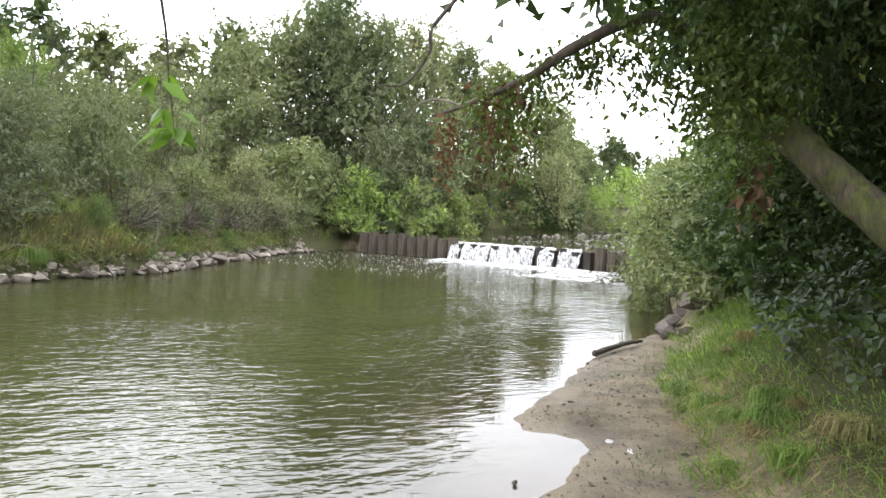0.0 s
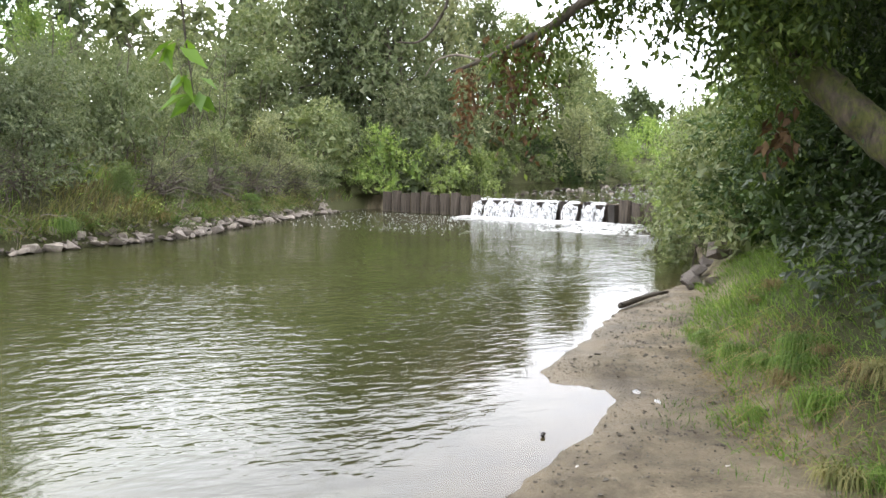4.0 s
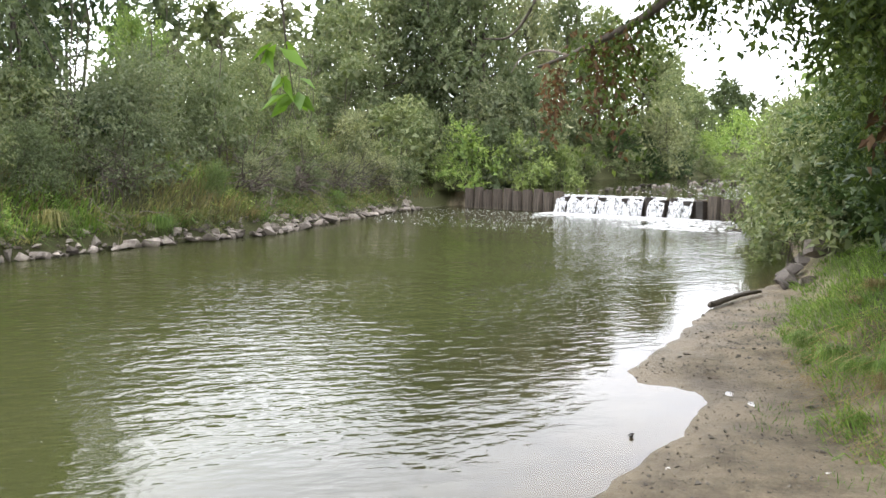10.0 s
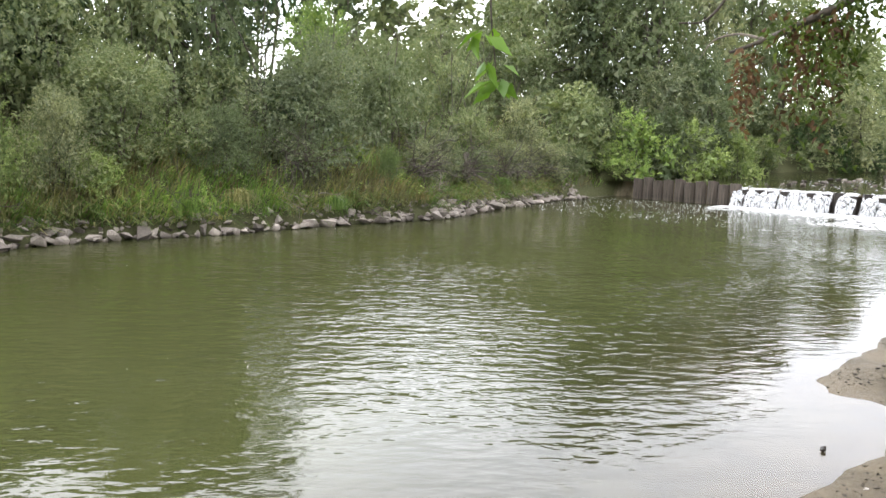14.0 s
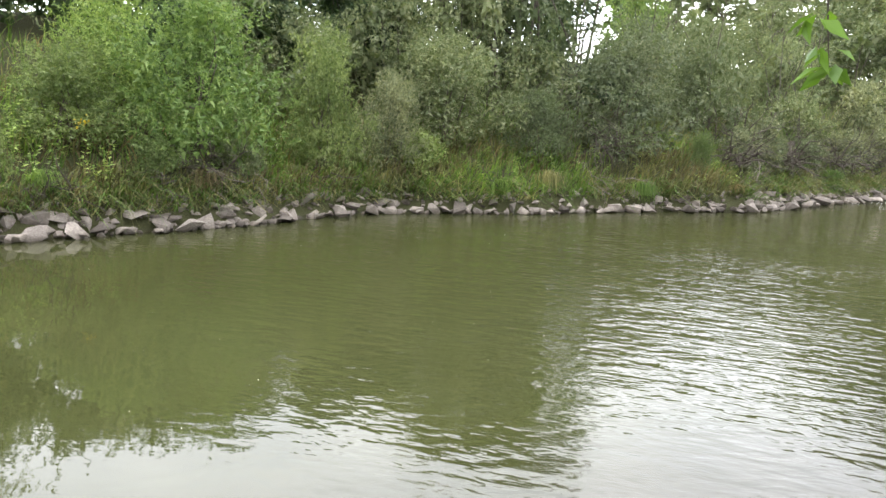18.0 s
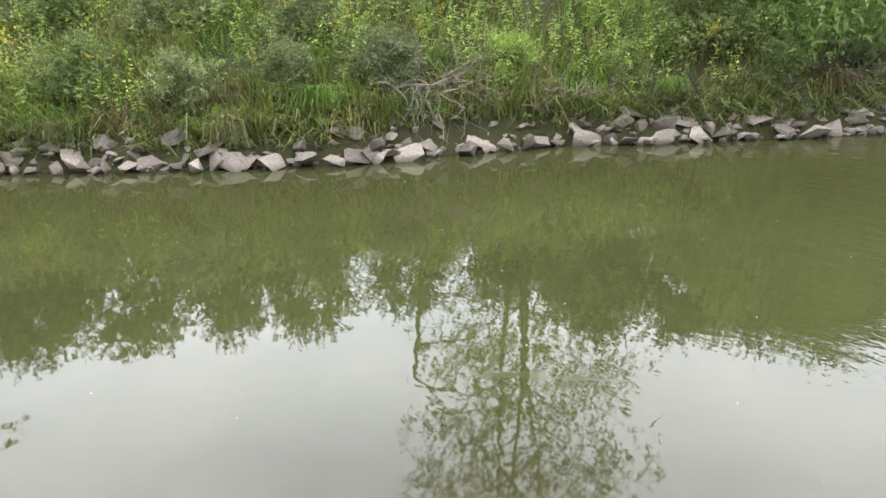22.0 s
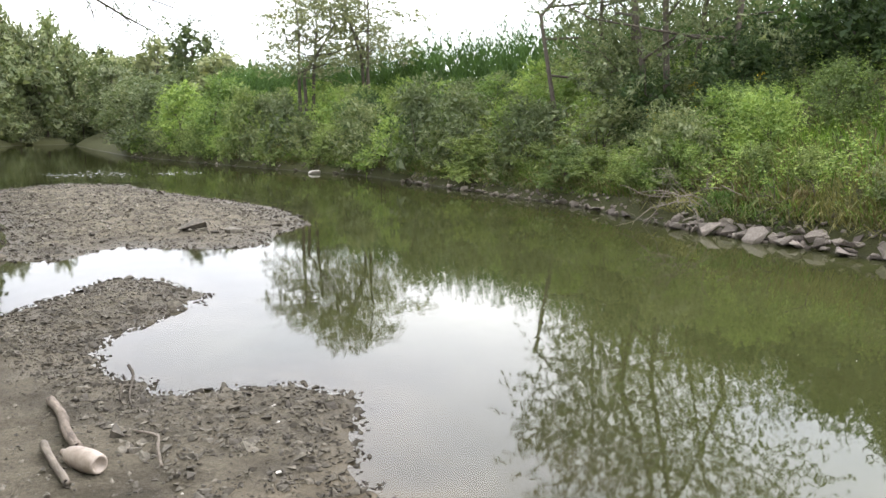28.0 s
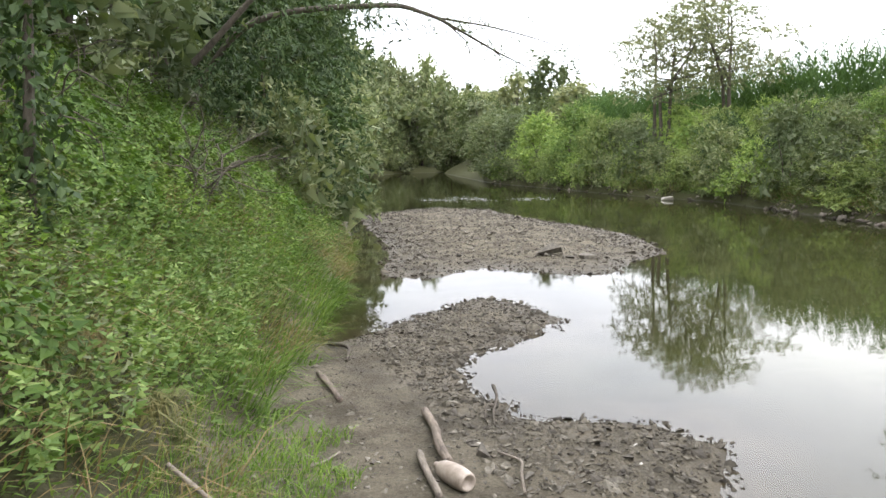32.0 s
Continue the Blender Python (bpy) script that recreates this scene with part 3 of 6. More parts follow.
def sheet(name, xs, ys, z_of, material):
    X, Y = np.meshgrid(xs, ys)
    Z = z_of(X.ravel(), Y.ravel())
    nx, ny = len(xs), len(ys)
    i, j = np.meshgrid(np.arange(ny - 1), np.arange(nx - 1), indexing="ij")
    a = (i * nx + j).ravel()
    f = np.stack([a, a + 1, a + nx + 1, a + nx], -1)
    return mesh_np(name, np.stack([X.ravel(), Y.ravel(), Z], -1), f, material, True), X.ravel(), Y.ravel(), Z


XS = spaced(-420, 420, [(-20, -8, 0.26), (-8, -3.4, 0.2), (-3.4, 4.2, 0.095), (4.2, 12, 0.25)])
YS = spaced(-420, 420, [(-40, -12, 0.6), (-12, -2.5, 0.12), (-2.5, 3, 0.2), (3, 13, 0.11), (13, 42, 0.7)])
me, gx, gy, gz = sheet("ground", XS, YS, lambda x, y: land(x, y)[0], GROUND)
_, gdf, gdn, gs = land(gx, gy)
veg = np.clip(np.maximum(gdf * 3.5 + 0.9, gdn - 0.1 + 0.5 * vnoise(gx * 1.7, gy * 1.7, 12)) * 2.5, 0, 1)
veg = np.where((gy < -38) | (gy > 34), 1.0, veg)
grav = np.clip((-gy - 2.5 + 1.5 * vnoise(gx, gy, 13)) * 0.7, 0, 1)
zone = np.stack([1 - veg, grav, veg, np.ones_like(veg)], -1)
att = me.attributes.new("zone", "FLOAT_COLOR", "POINT")
att.data.foreach_set("color", zone.ravel().astype(np.float32))
ground = tagged(new("ground", me), "sandy, muddy river bank with grown-over slopes on both sides", "ground", kind="structure")

WX = spaced(-120, 60, [(-18, -4, 0.7), (-4, 5, 0.14), (5, 9, 0.5)])
WY = spaced(-300, 34, [(-32, -14, 0.6), (-14, -2.5, 0.16), (-2.5, 3, 0.4), (3, 13, 0.16), (13, 30, 0.8)])
me, wx, wy, _ = sheet("water", WX, WY, lambda x, y: 0 * x, WATER)
depth = np.clip((-land(wx, wy)[0] - 0.005) / 0.12, 0, 1) ** 0.8
att = me.attributes.new("depth", "FLOAT", "POINT")
att.data.foreach_set("value", depth.astype(np.float32))
tagged(new("water", me), "calm silty olive-green river with ripples and sky reflections", "water", kind="structure")

s_ = np.arange(-40, 41, 1.0)
t_ = np.concatenate([[0.03, 0.3, 0.8, 1.5], np.arange(2.5, 130, 2.0)])
S, T = np.meshgrid(s_, t_)
up_xy = WEIR_L + S.reshape(-1, 1) * WEIR_U + T.reshape(-1, 1) * WEIR_N
a = (np.arange(len(t_) - 1)[:, None] * len(s_) + np.arange(len(s_) - 1)).ravel()
me = mesh_np("water_upper", np.c_[up_xy, 0.6 + 0.012 * np.clip(T.ravel(), 0, 25)], np.stack([a, a + 1, a + len(s_) + 1, a + len(s_)], -1), WATER, True)
me.attributes.new("depth", "FLOAT", "POINT").data.foreach_set("value", np.full(len(up_xy), 0.7, np.float32))
tagged(new("water_upper", me), "shallow river water above the weir", "water", kind="structure")

# ---- weir ----


def on_weir(s, t=0.0):
    return WEIR_L + s * WEIR_U + t * WEIR_N


def pile_mesh(name, top, material, lean=0.0):
    out = np.array([(0, 0), (0.1, -0.15), (0.3, -0.15), (0.4, 0)])
    inn = out + np.array([(0.02, 0.03), (0.012, 0.03), (-0.012, 0.03), (-0.02, 0.03)])
    v = []
    for z in (-0.7, top - 0.12, top):
        for k in (*out, *inn):
            v.append((k[0], k[1] + (lean if z > 0 else 0), z + (0.02 * math.sin(k[0] * 30) if z == top else 0)))
    f = []
    for a in (0, 8):
        for k in range(3):
            f += [(a + k, a + k + 1, a + k + 9, a + k + 8), (a + k + 5, a + k + 4, a + k + 12, a + k + 13)]
        f += [(a + 4, a, a + 8, a + 12), (a + 3, a + 7, a + 15, a + 11)]
    f += [(16 + k, 17 + k, 21 + k, 20 + k) for k in range(3)]
    return mesh_np(name, v, f, material)


weir = tagged(new("weir"), "low river weir of rusty steel sheet piles with water pouring over", "weir")
ANG = math.degrees(math.atan2(WEIR_U[1], WEIR_U[0]))
rng = np.random.default_rng(5)
tall = [pile_mesh("pile", h, PILE, d) for h, d in ((0.72, 0.0), (0.76, 0.02), (0.67, -0.02))]
wet = [pile_mesh("pile", h, WETPILE) for h in (0.6, 0.585)]
crest = [pile_mesh("pile", h, WETPILE) for h in (0.66, 0.7)]
for k in range(32):
    s = 0.1 + k * 0.402
    p = on_weir(s)
    if s < 1.0:
        continue
    if s < 5.0 or s > 9.75:
        me = tall[k % 3]
    elif k in (22, 20):
        me = crest[k % 2]
    else:
        me = wet[k % 2]
    ob = part("steel_plank", me, weir)
    ob.matrix_basis = pose(p[0], p[1], 0.0 if s < 5 else -0.04, rng.uniform(-2, 2), rng.uniform(-1, 1), ANG + rng.uniform(-2, 2))


def fall_strip(s0, s1, seed):
    """One tongue of falling water, bulging and rough."""
    r = np.random.default_rng(seed)
    n, m = max(6, int((s1 - s0) / 0.05)), 12
    v = []
    for i in range(n + 1):
        s = s0 + (s1 - s0) * i / n
        throw = 0.16 + 0.1 * r.random() + 0.08 * math.sin(s * 9)
        for j in range(m + 1):
            u = j / m
            q = on_weir(s + 0.015 * r.normal(), 0.25 - (0.45 + throw) * u ** 0.8 - 0.02 * r.random())
            v.append((q[0], q[1], 0.615 - 0.61 * max(0, (u - 0.2) / 0.8) ** 1.7 + 0.012 * r.normal()))
    k = np.array([i * (m + 1) + j for i in range(n) for j in range(m)])
    return np.array(v), np.stack([k, k + 1, k + m + 2, k + m + 1], -1)


for k, (a, b) in enumerate([(5.15, 5.5), (5.56, 6.6), (6.63, 8.15), (8.32, 8.85), (9.02, 9.72)]):
    part("falling_water", mesh_np("falling_water", *fall_strip(a, b, k), FALL, True), weir, "white tongue of falling water")

rng = np.random.default_rng(8)
n = 1700
s = rng.uniform(4.9, 10.0, n)
t = -0.3 - np.abs(rng.normal(size=n)) ** 1.5 * 0.5
xy = WEIR_L + s[:, None] * WEIR_U + t[:, None] * WEIR_N
r = rng.uniform(0.03, 0.1, n) * np.clip(1.4 + t * 0.3, 0.3, 1.3)
n2 = 1000
s2 = rng.normal(5.5, 3.2, n2)
t2 = -0.8 - rng.random(n2) ** 1.3 * 6.5
xy = np.r_[xy, WEIR_L + s2[:, None] * WEIR_U + t2[:, None] * WEIR_N]
r = np.r_[r, rng.uniform(0.008, 0.022, n2)]
n3 = 700
xy = np.r_[xy, WEIR_L + rng.normal(10.3, 0.7, n3)[:, None] * WEIR_U - rng.uniform(0.3, 4.5, n3)[:, None] * WEIR_N]
r = np.r_[r, rng.uniform(0.02, 0.07, n3)]
n4 = 170
xy = np.r_[xy, np.stack([rng.uniform(-9, -1, n4), rng.uniform(-4, 16, n4)], -1)]
r = np.r_[r, rng.uniform(0.002, 0.0045, n4)]
n5 = 420
s5, t5 = rng.uniform(4, 11, n5), 0.3 + rng.random(n5) ** 0.8 * 22
xy = np.r_[xy, WEIR_L + (s5 + 0.12 * t5)[:, None] * WEIR_U + t5[:, None] * WEIR_N]
r = np.r_[r, rng.uniform(0.015, 0.05, n5)]
lift = np.r_[np.zeros(len(r) - n5), 0.6 + 0.012 * t5]
n6 = 150
q6 = rng.random(n6)
xy = np.r_[xy, np.where(q6[:, None] < 0.6, np.stack([rng.uniform(-9.6, -6.6, n6), rng.normal(-34.6, 1.1, n6)], -1), np.stack([rng.uniform(-12.3, -10.1, n6), rng.normal(-33.4, 0.8, n6)], -1))]
r = np.r_[r, rng.uniform(0.015, 0.055, n6)]
lift = np.r_[lift, np.zeros(n6)]
ang = rng.random((len(r), 1)) * 6.3 + np.arange(6) * np.pi / 3
rim = np.stack([xy[:, :1] + r[:, None] * np.cos(ang) * 1.3, xy[:, 1:] + r[:, None] * np.sin(ang) * 0.8, np.repeat(0.003 + lift[:, None], 6, 1)], -1)
top = np.c_[xy, lift + 0.005 + r * 0.05][:, None]
v = np.concatenate([rim, top], 1).reshape(-1, 3)
b = np.arange(len(r))[:, None] * 7
f = np.concatenate([np.concatenate([b + k, b + (k + 1) % 6, b + 6], 1) for k in range(6)])
tagged(new("foam", mesh_np("foam", v, f, BUBBLE, True)), "white foam and bubbles drifting below the weir", "foam", kind="stuff")

# ---- stones ----


def rock_mesh(name, seed, material, flat=0.65, pts=16):
    r = np.random.default_rng(seed)
    bm = bmesh.new()
    for q in unit(r.normal(size=(pts, 3))) * r.uniform(0.75, 1.0, (pts, 1)):
        bm.verts.new((q[0], q[1] * r.uniform(0.75, 1), q[2] * flat))
    res = bmesh.ops.convex_hull(bm, input=bm.verts)
    bmesh.ops.delete(bm, geom=[g for g in res["geom_interior"] if isinstance(g, bmesh.types.BMVert)], context="VERTS")
    me = bpy.data.meshes.new(name)
    bm.to_mesh(me)
    bm.free()
    me.materials.append(material)
    return me


def rock_pose(r, x, y, z, size):
    return pose(x, y, z, r.uniform(-28, 28), r.uniform(-28, 28), r.uniform(0, 360)) @ Matrix.Diagonal((size, size * r.uniform(0.6, 1), size * r.uniform(0.6, 1.05), 1))


def rock_heap(name, spots, meshes, label, r, parent=None):
    """Many stones joined: each spot is x, y, z, size."""
    vs, fs, o = [], [], 0
    for x, y, z, size in spots:
        me = meshes[int(r.integers(len(meshes)))]
        m = rock_pose(r, x, y, z, size)
        for q in me.vertices:
            vs.append(m @ q.co)
        for p in me.polygons:
            fs.append([o + i for i in p.vertices])
        o += len(me.vertices)
    me = bpy.data.meshes.new(name)
    me.from_pydata(vs, [], fs)
    me.materials.append(meshes[0].materials[0])
    return tagged(new(name, me), label, "stones", kind="stuff")


rng = np.random.default_rng(21)
ROCKS = [rock_mesh("stone", 100 + k, STONE, 0.42 + 0.09 * (k % 5), 8 + k % 3) for k in range(14)]
riprap = tagged(new("riprap"), "row of pale angular quarry stones along the far waterline", "stones", kind="structure")
rest = []
count = 0
y = -56.0
while y < 28:
    heap = 0.55 + 0.95 * vnoise(y * 0.9, 4.0, 30) * 2
    if heap < 0.0 and rng.random() < (0.08 if y > -9 else 0.6):
        y += 0.2
        continue
    for row in range(3):
        if row and rng.random() > heap + (0.4 if y > 8 else 0.25):
            continue
        size = (0.1 + 0.19 * rng.random() ** 1.7) * (1.1 if row == 0 else 0.95)
        size *= 1.0 if y > -9 else 0.62
        yy = y + rng.uniform(-0.12, 0.12)
        d = -0.12 + row * 0.17 + rng.uniform(-0.12, 0.14)
        x = float(edge(FAR_EDGE, yy)) - d
        z = max(0.02, ground_at(x, yy)) + size * 0.2 - 0.02 * row
        if -7 < yy < 12 and count < 295 and not (row == 2 and rng.random() < 0.3):
            ob = part("stone", ROCKS[int(rng.integers(14))], riprap)
            ob.matrix_basis = rock_pose(rng, x, yy, z, size)
            count += 1
        else:
            rest.append((x, yy, z, size))
    for _ in range(4):
        yy = y + rng.uniform(-0.15, 0.15)
        x = float(edge(FAR_EDGE, yy)) - rng.uniform(-0.15, 0.5)
        rest.append((x, yy, max(0.0, ground_at(x, yy)) + 0.015, rng.uniform(0.04, 0.11)))
    y += rng.uniform(0.1, 0.24) * (1.0 if y > -10 else 1.6 if y > -24 else 9.0)
rock_heap("riprap_rest", rest, ROCKS, "pale quarry stones of the far waterline", rng)

DROCKS = [rock_mesh("stone", 200 + k, DARKSTONE, 0.5, 13) for k in range(6)]
RIFFLE = [rock_mesh("stone", 230 + k, PEBBLE if k % 2 else DARKSTONE, 0.55, 11) for k in range(6)]
for k, (x, y, size) in enumerate([(3.95, 11.95, 0.26), (4.15, 12.5, 0.3), (3.75, 11.5, 0.16), (4.45, 12.2, 0.34), (4.35, 12.9, 0.3), (4.75, 13.5, 0.26), (4.1, 11.6, 0.2),
                                  (5.0, 14.4, 0.22), (4.9, 12.9, 0.3), (6.1, 19.5, 0.2), (6.3, 20.4, 0.24), (5.9, 18.8, 0.18)]):
    ob = new("bank_stone", DROCKS[k % 6])
    ob.matrix_basis = rock_pose(rng, x, y, max(0.0, ground_at(x, y)) + size * 0.3 + (0.2 if k == 3 else 0), size)
    tagged(ob, "dark angular stone at the foot of the bank", "stone", "stones at the bush's foot")
bar = []
for _ in range(260):
    s, t = rng.uniform(3.5, 11, 1)[0], 0.8 + rng.random() ** 0.8 * 22
    q = on_weir(s + t * 0.12, t)
    bar.append((q[0], q[1], 0.6 + 0.012 * t + rng.uniform(-0.03, 0.05), rng.uniform(0.08, 0.24) * (0.7 + t * 0.03)))
rock_heap("riffle_stones", bar[:150], RIFFLE[0::2], "flat dark stones standing in the riffle above the weir", rng)
rock_heap("riffle_pale_stones", bar[150:185], RIFFLE[1::2], "flat pale stones standing in the riffle above the weir", rng)

stone = new("dark_stone", rock_mesh("dark_stone", 300, WETPILE, 0.8, 14))
stone.matrix_basis = pose(0.74, 5.25, 0.015, 0, 0, 40) @ Matrix.Diagonal((0.03, 0.026, 0.03, 1))
tagged(stone, "small black stone in the still water's edge", "stone")

PEBS = [rock_mesh("pebble", 400 + k, PEBBLE, 0.6, 7) for k in range(8)]


def pebbles(name, n, box, size, keep, label, seed):
    r = np.random.default_rng(seed)
    x, y = r.uniform(box[0], box[1], n), r.uniform(box[2], box[3], n)
    z, df, dn, s = land(x, y)
    ok = keep(x, y, z, dn, s)
    x, y, z = x[ok], y[ok], z[ok]
    vs, fs, o = [], [], 0
    sz = size * r.lognormal(0, 0.5, len(x))
    base = [(np.array([q.co for q in me.vertices]), np.array([p.vertices[:] for p in me.polygons])) for me in PEBS]
    for k in range(len(x)):
        v, f = base[k % 8]
        a = r.uniform(0, 6.28)
        c, sn = math.cos(a), math.sin(a)
        w = v * sz[k]
        tilt = r.normal() * 0.25
        vs.append(np.stack([x[k] + w[:, 0] * c - w[:, 1] * sn, y[k] + w[:, 0] * sn + w[:, 1] * c, z[k] + sz[k] * 0.15 + w[:, 2] + w[:, 0] * tilt], -1))
        fs.append(f + o)
        o += len(v)
    me = mesh_np(name, np.concatenate(vs), np.concatenate(fs), PEBBLE)
    return tagged(new(name, me), label, "gravel", kind="stuff")


pebbles("gravel", 24000, (-3.4, 0.6, -10.2, -2.6), 0.0155, lambda x, y, z, dn, s: (s > -0.12) & (dn < -0.1) & (vnoise(x * 1.3, y * 1.3, 40) + np.where(x < -1.3 - 0.1 * (y + 4), 0.35, -0.28) + np.where(y < -6, 0.25, 0) > 0),
        "loose dark gravel on the muddy shore", 41)
pebbles("island_gravel", 17000, (-8.2, -1.6, -29, -11), 0.024, lambda x, y, z, dn, s: s > -0.1, "grey-brown gravel of the shingle bar", 42)
pebbles("shore_pebbles", 420, (0.3, 3.4, 3.0, 11), 0.014, lambda x, y, z, dn, s: (s > -0.02) & (dn < 0.3), "scattered small stones on the sand", 43)
pebbles("mud_clods", 6000, (-2.8, 0.6, -8.5, -2.4), 0.0105, lambda x, y, z, dn, s: (s > 0.02) & (dn < 0.1), "small clods and bits of bark on the mud", 45)
pebbles("sand_clods", 6500, (0.2, 3.0, 3.2, 11), 0.0085, lambda x, y, z, dn, s: (s > 0.02) & (dn < 0.1) & (vnoise(x * 2, y * 2, 46) + 0.25 * dn > -0.3), "small dark clods on the sand", 46)
chips = np.random.default_rng(44)
for k in range(26):
    x, y = (chips.uniform(-2.3, 0.1), chips.uniform(-8, -3.6)) if k < 18 else (chips.uniform(1.0, 2.6), chips.uniform(4.2, 9))
    z, _, dn, s = land(np.array([x]), np.array([y]))
    if s[0] < 0.05 or dn[0] > 0:
        continue
    ob = new("pale_stone", rock_mesh("pale_stone", 500 + k, SHELL if k % 2 else STONE, 0.4, 9))
    ob.matrix_basis = rock_pose(chips, x, y, z[0] + 0.006, chips.uniform(0.012, 0.035))
    tagged(ob, "small pale stone lying on the mud", "stone", "pale stones on the shore")

# ---- grass and herbs ----


def grass(name, x, y, z, length, width, rng, lean, material, label, flop=0.5, rise=0.42):
    n = len(x)
    base = np.stack([x, y, z - 0.02], -1)
    a = rng.random(n) * 2 * np.pi
    tilt = np.stack([np.cos(a), np.sin(a), np.zeros(n)], -1) * rng.uniform(0.1, 0.95, (n, 1)) + np.asarray(lean) * rng.uniform(0.3, 1.5, (n, 1))
    side = unit(np.stack([-np.sin(a + rng.normal(size=n)), np.cos(a + rng.normal(size=n)), np.zeros(n)], -1)) * np.asarray(width)[:, None] * 0.5
    L = np.asarray(length)[:, None]
    up = np.array([0, 0, 1.0])
    mid = base + L * (rise * up + 0.3 * tilt)
    tip = base + L * ((1.9 * rise - flop * rng.random((n, 1)) * np.linalg.norm(tilt, axis=1, keepdims=True)) * up + 0.85 * tilt)
    v = np.stack([base - side, base + side, mid + side * 0.8, mid - side * 0.8, tip + side * 0.12, tip - side * 0.12], 1).reshape(-1, 3)
    k = np.arange(n)[:, None] * 6
    f = np.concatenate([k + [0, 1, 2, 3], k + [3, 2, 4, 5]])
    return tagged(new(name, mesh_np(name, v, f, material)), label, "grass", kind="stuff")


def scatter(rng, n, box, keep):
    x, y = rng.uniform(box[0], box[1], n), rng.uniform(box[2], box[3], n)
    z, df, dn, s = land(x, y)
    ok = keep(x, y, z, df, dn)
    return x[ok], y[ok], z[ok]


rng = np.random.default_rng(51)
toward = np.array([-0.45, 0, -0.12])
lush = lambda x, y, z, df, dn: (dn > -0.12 + 0.5 * vnoise(x * 2, y * 2, 60)) & (dn < 6)
x, y, z = scatter(rng, 62000, (0.0, 8.0, 2.6, 12.5), lambda x, y, z, df, dn: lush(x, y, z, df, dn) & (dn < 2.6))
grass("bank_grass", x, y, z, (0.23 + 0.2 * vnoise(x * 1.6, y * 1.6, 67)) * rng.uniform(0.45, 1.1, len(x)), rng.uniform(0.006, 0.012, len(x)), rng, toward, GRASS, "fresh green grass on the near bank", 0.5, 0.36)
x, y, z = scatter(rng, 13000, (0.9, 4.5, 2.6, 10.5), lambda x, y, z, df, dn: (dn > -0.85) & (dn < 0.1) & (vnoise(x * 2.2, y * 2.2, 59) + 0.45 * dn > -0.02))
grass("sprouting_grass", x, y, z, rng.uniform(0.04, 0.13, len(x)), rng.uniform(0.004, 0.008, len(x)), rng, (0, 0, 0), GRASS, "short grass sprouting on the sand")
x, y, z = scatter(rng, 13000, (-0.8, 1.6, -5.2, -2.4), lambda x, y, z, df, dn: (dn > -0.6 + 0.5 * vnoise(x * 2.5, y * 2.5, 58)) & (dn < 0.3))
grass("shore_grass", x, y, z, rng.uniform(0.06, 0.2, len(x)), rng.uniform(0.005, 0.01, len(x)), rng, (-0.2, 0, 0), GRASS, "short green grass creeping onto the mud", 0.5, 0.36)
x, y, z = scatter(rng, 6500, (1.5, 4.5, 3.0, 9.0), lambda x, y, z, df, dn: (dn > -0.1) & (dn < 0.75) & (vnoise(x * 1.1, y * 1.1, 61) > -0.05))
grass("hanging_dry_grass", x, y, z, rng.uniform(0.25, 0.5, len(x)), rng.uniform(0.004, 0.008, len(x)), rng, (-0.8, -0.1, -0.35), STRAW, "dry matted grass hanging over the bank's foot", 0.4, 0.2)
x, y, z = scatter(rng, 84000, (-2.5, 7.0, -18, -2.4), lambda x, y, z, df, dn: lush(x, y, z, df, dn) & (dn < 3.6) & (y > -9 + 0 * x) | (dn > -0.1) & (dn < 2.5) & (y <= -9))
pale = vnoise(x * 0.9, y * 0.9, 62) > 0.22
for nm, ok, mat, lab in (("slope_grass", ~pale, GRASS, "long green grass on the steep near slope"), ("slope_pale_grass", pale, PALEGRASS, "long pale grass on the steep near slope")):
    q = int(ok.sum())
    grass(nm, x[ok], y[ok], z[ok], np.where(y[ok] > -5.2, 0.6, 1.0) * (0.36 + 0.36 * vnoise(x[ok] * 1.3, y[ok] * 1.3, 68)) * rng.uniform(0.45, 1.2, q), rng.uniform(0.009, 0.017, q), rng, (-0.6, 0.05, -0.15), mat, lab, 0.5, 0.32)
x, y, z = scatter(rng, 21000, (-2.5, 6, -18, -3), lambda x, y, z, df, dn: (dn > 0.0) & (dn < 3) & (vnoise(x * 0.9, y * 0.9, 63) > -0.08))
grass("slope_dry_grass", x, y, z, rng.uniform(0.35, 0.8, len(x)), rng.uniform(0.006, 0.012, len(x)), rng, (-0.6, 0.1, -0.15), STRAW, "dry straw-coloured grass on the near slope", 0.4, 0.28)
# far bank
for nm, num, mat, th, lab in (("far_grass", 120000, GRASS, -0.6, "tall green grass on the far bank"), ("far_pale_grass", 60000, PALEGRASS, 0.0, "tall pale grass on the far bank"),
                              ("far_dry_grass", 26000, STRAW, 0.12, "dry grass on the far bank")):
    x, y, z = scatter(rng, num, (-24, 4, -60, 50), lambda x, y, z, df, dn: (df > np.where(y > -24, 0.85, 0.2)) & (df < 6) & (vnoise(x * 0.9, y * 0.9, 64 + num % 7) + 0.25 * np.minimum(df - 1.2, 0) > th) & (rng.random(len(x)) < np.where(np.abs(y + 1) < 12, 1.0, 0.45)))
    q = len(x)
    grass(nm, x, y, z, rng.uniform(0.3, 0.8, q), rng.uniform(0.013, 0.026, q), rng, (0.35, 0, -0.1), mat, lab, 0.4)
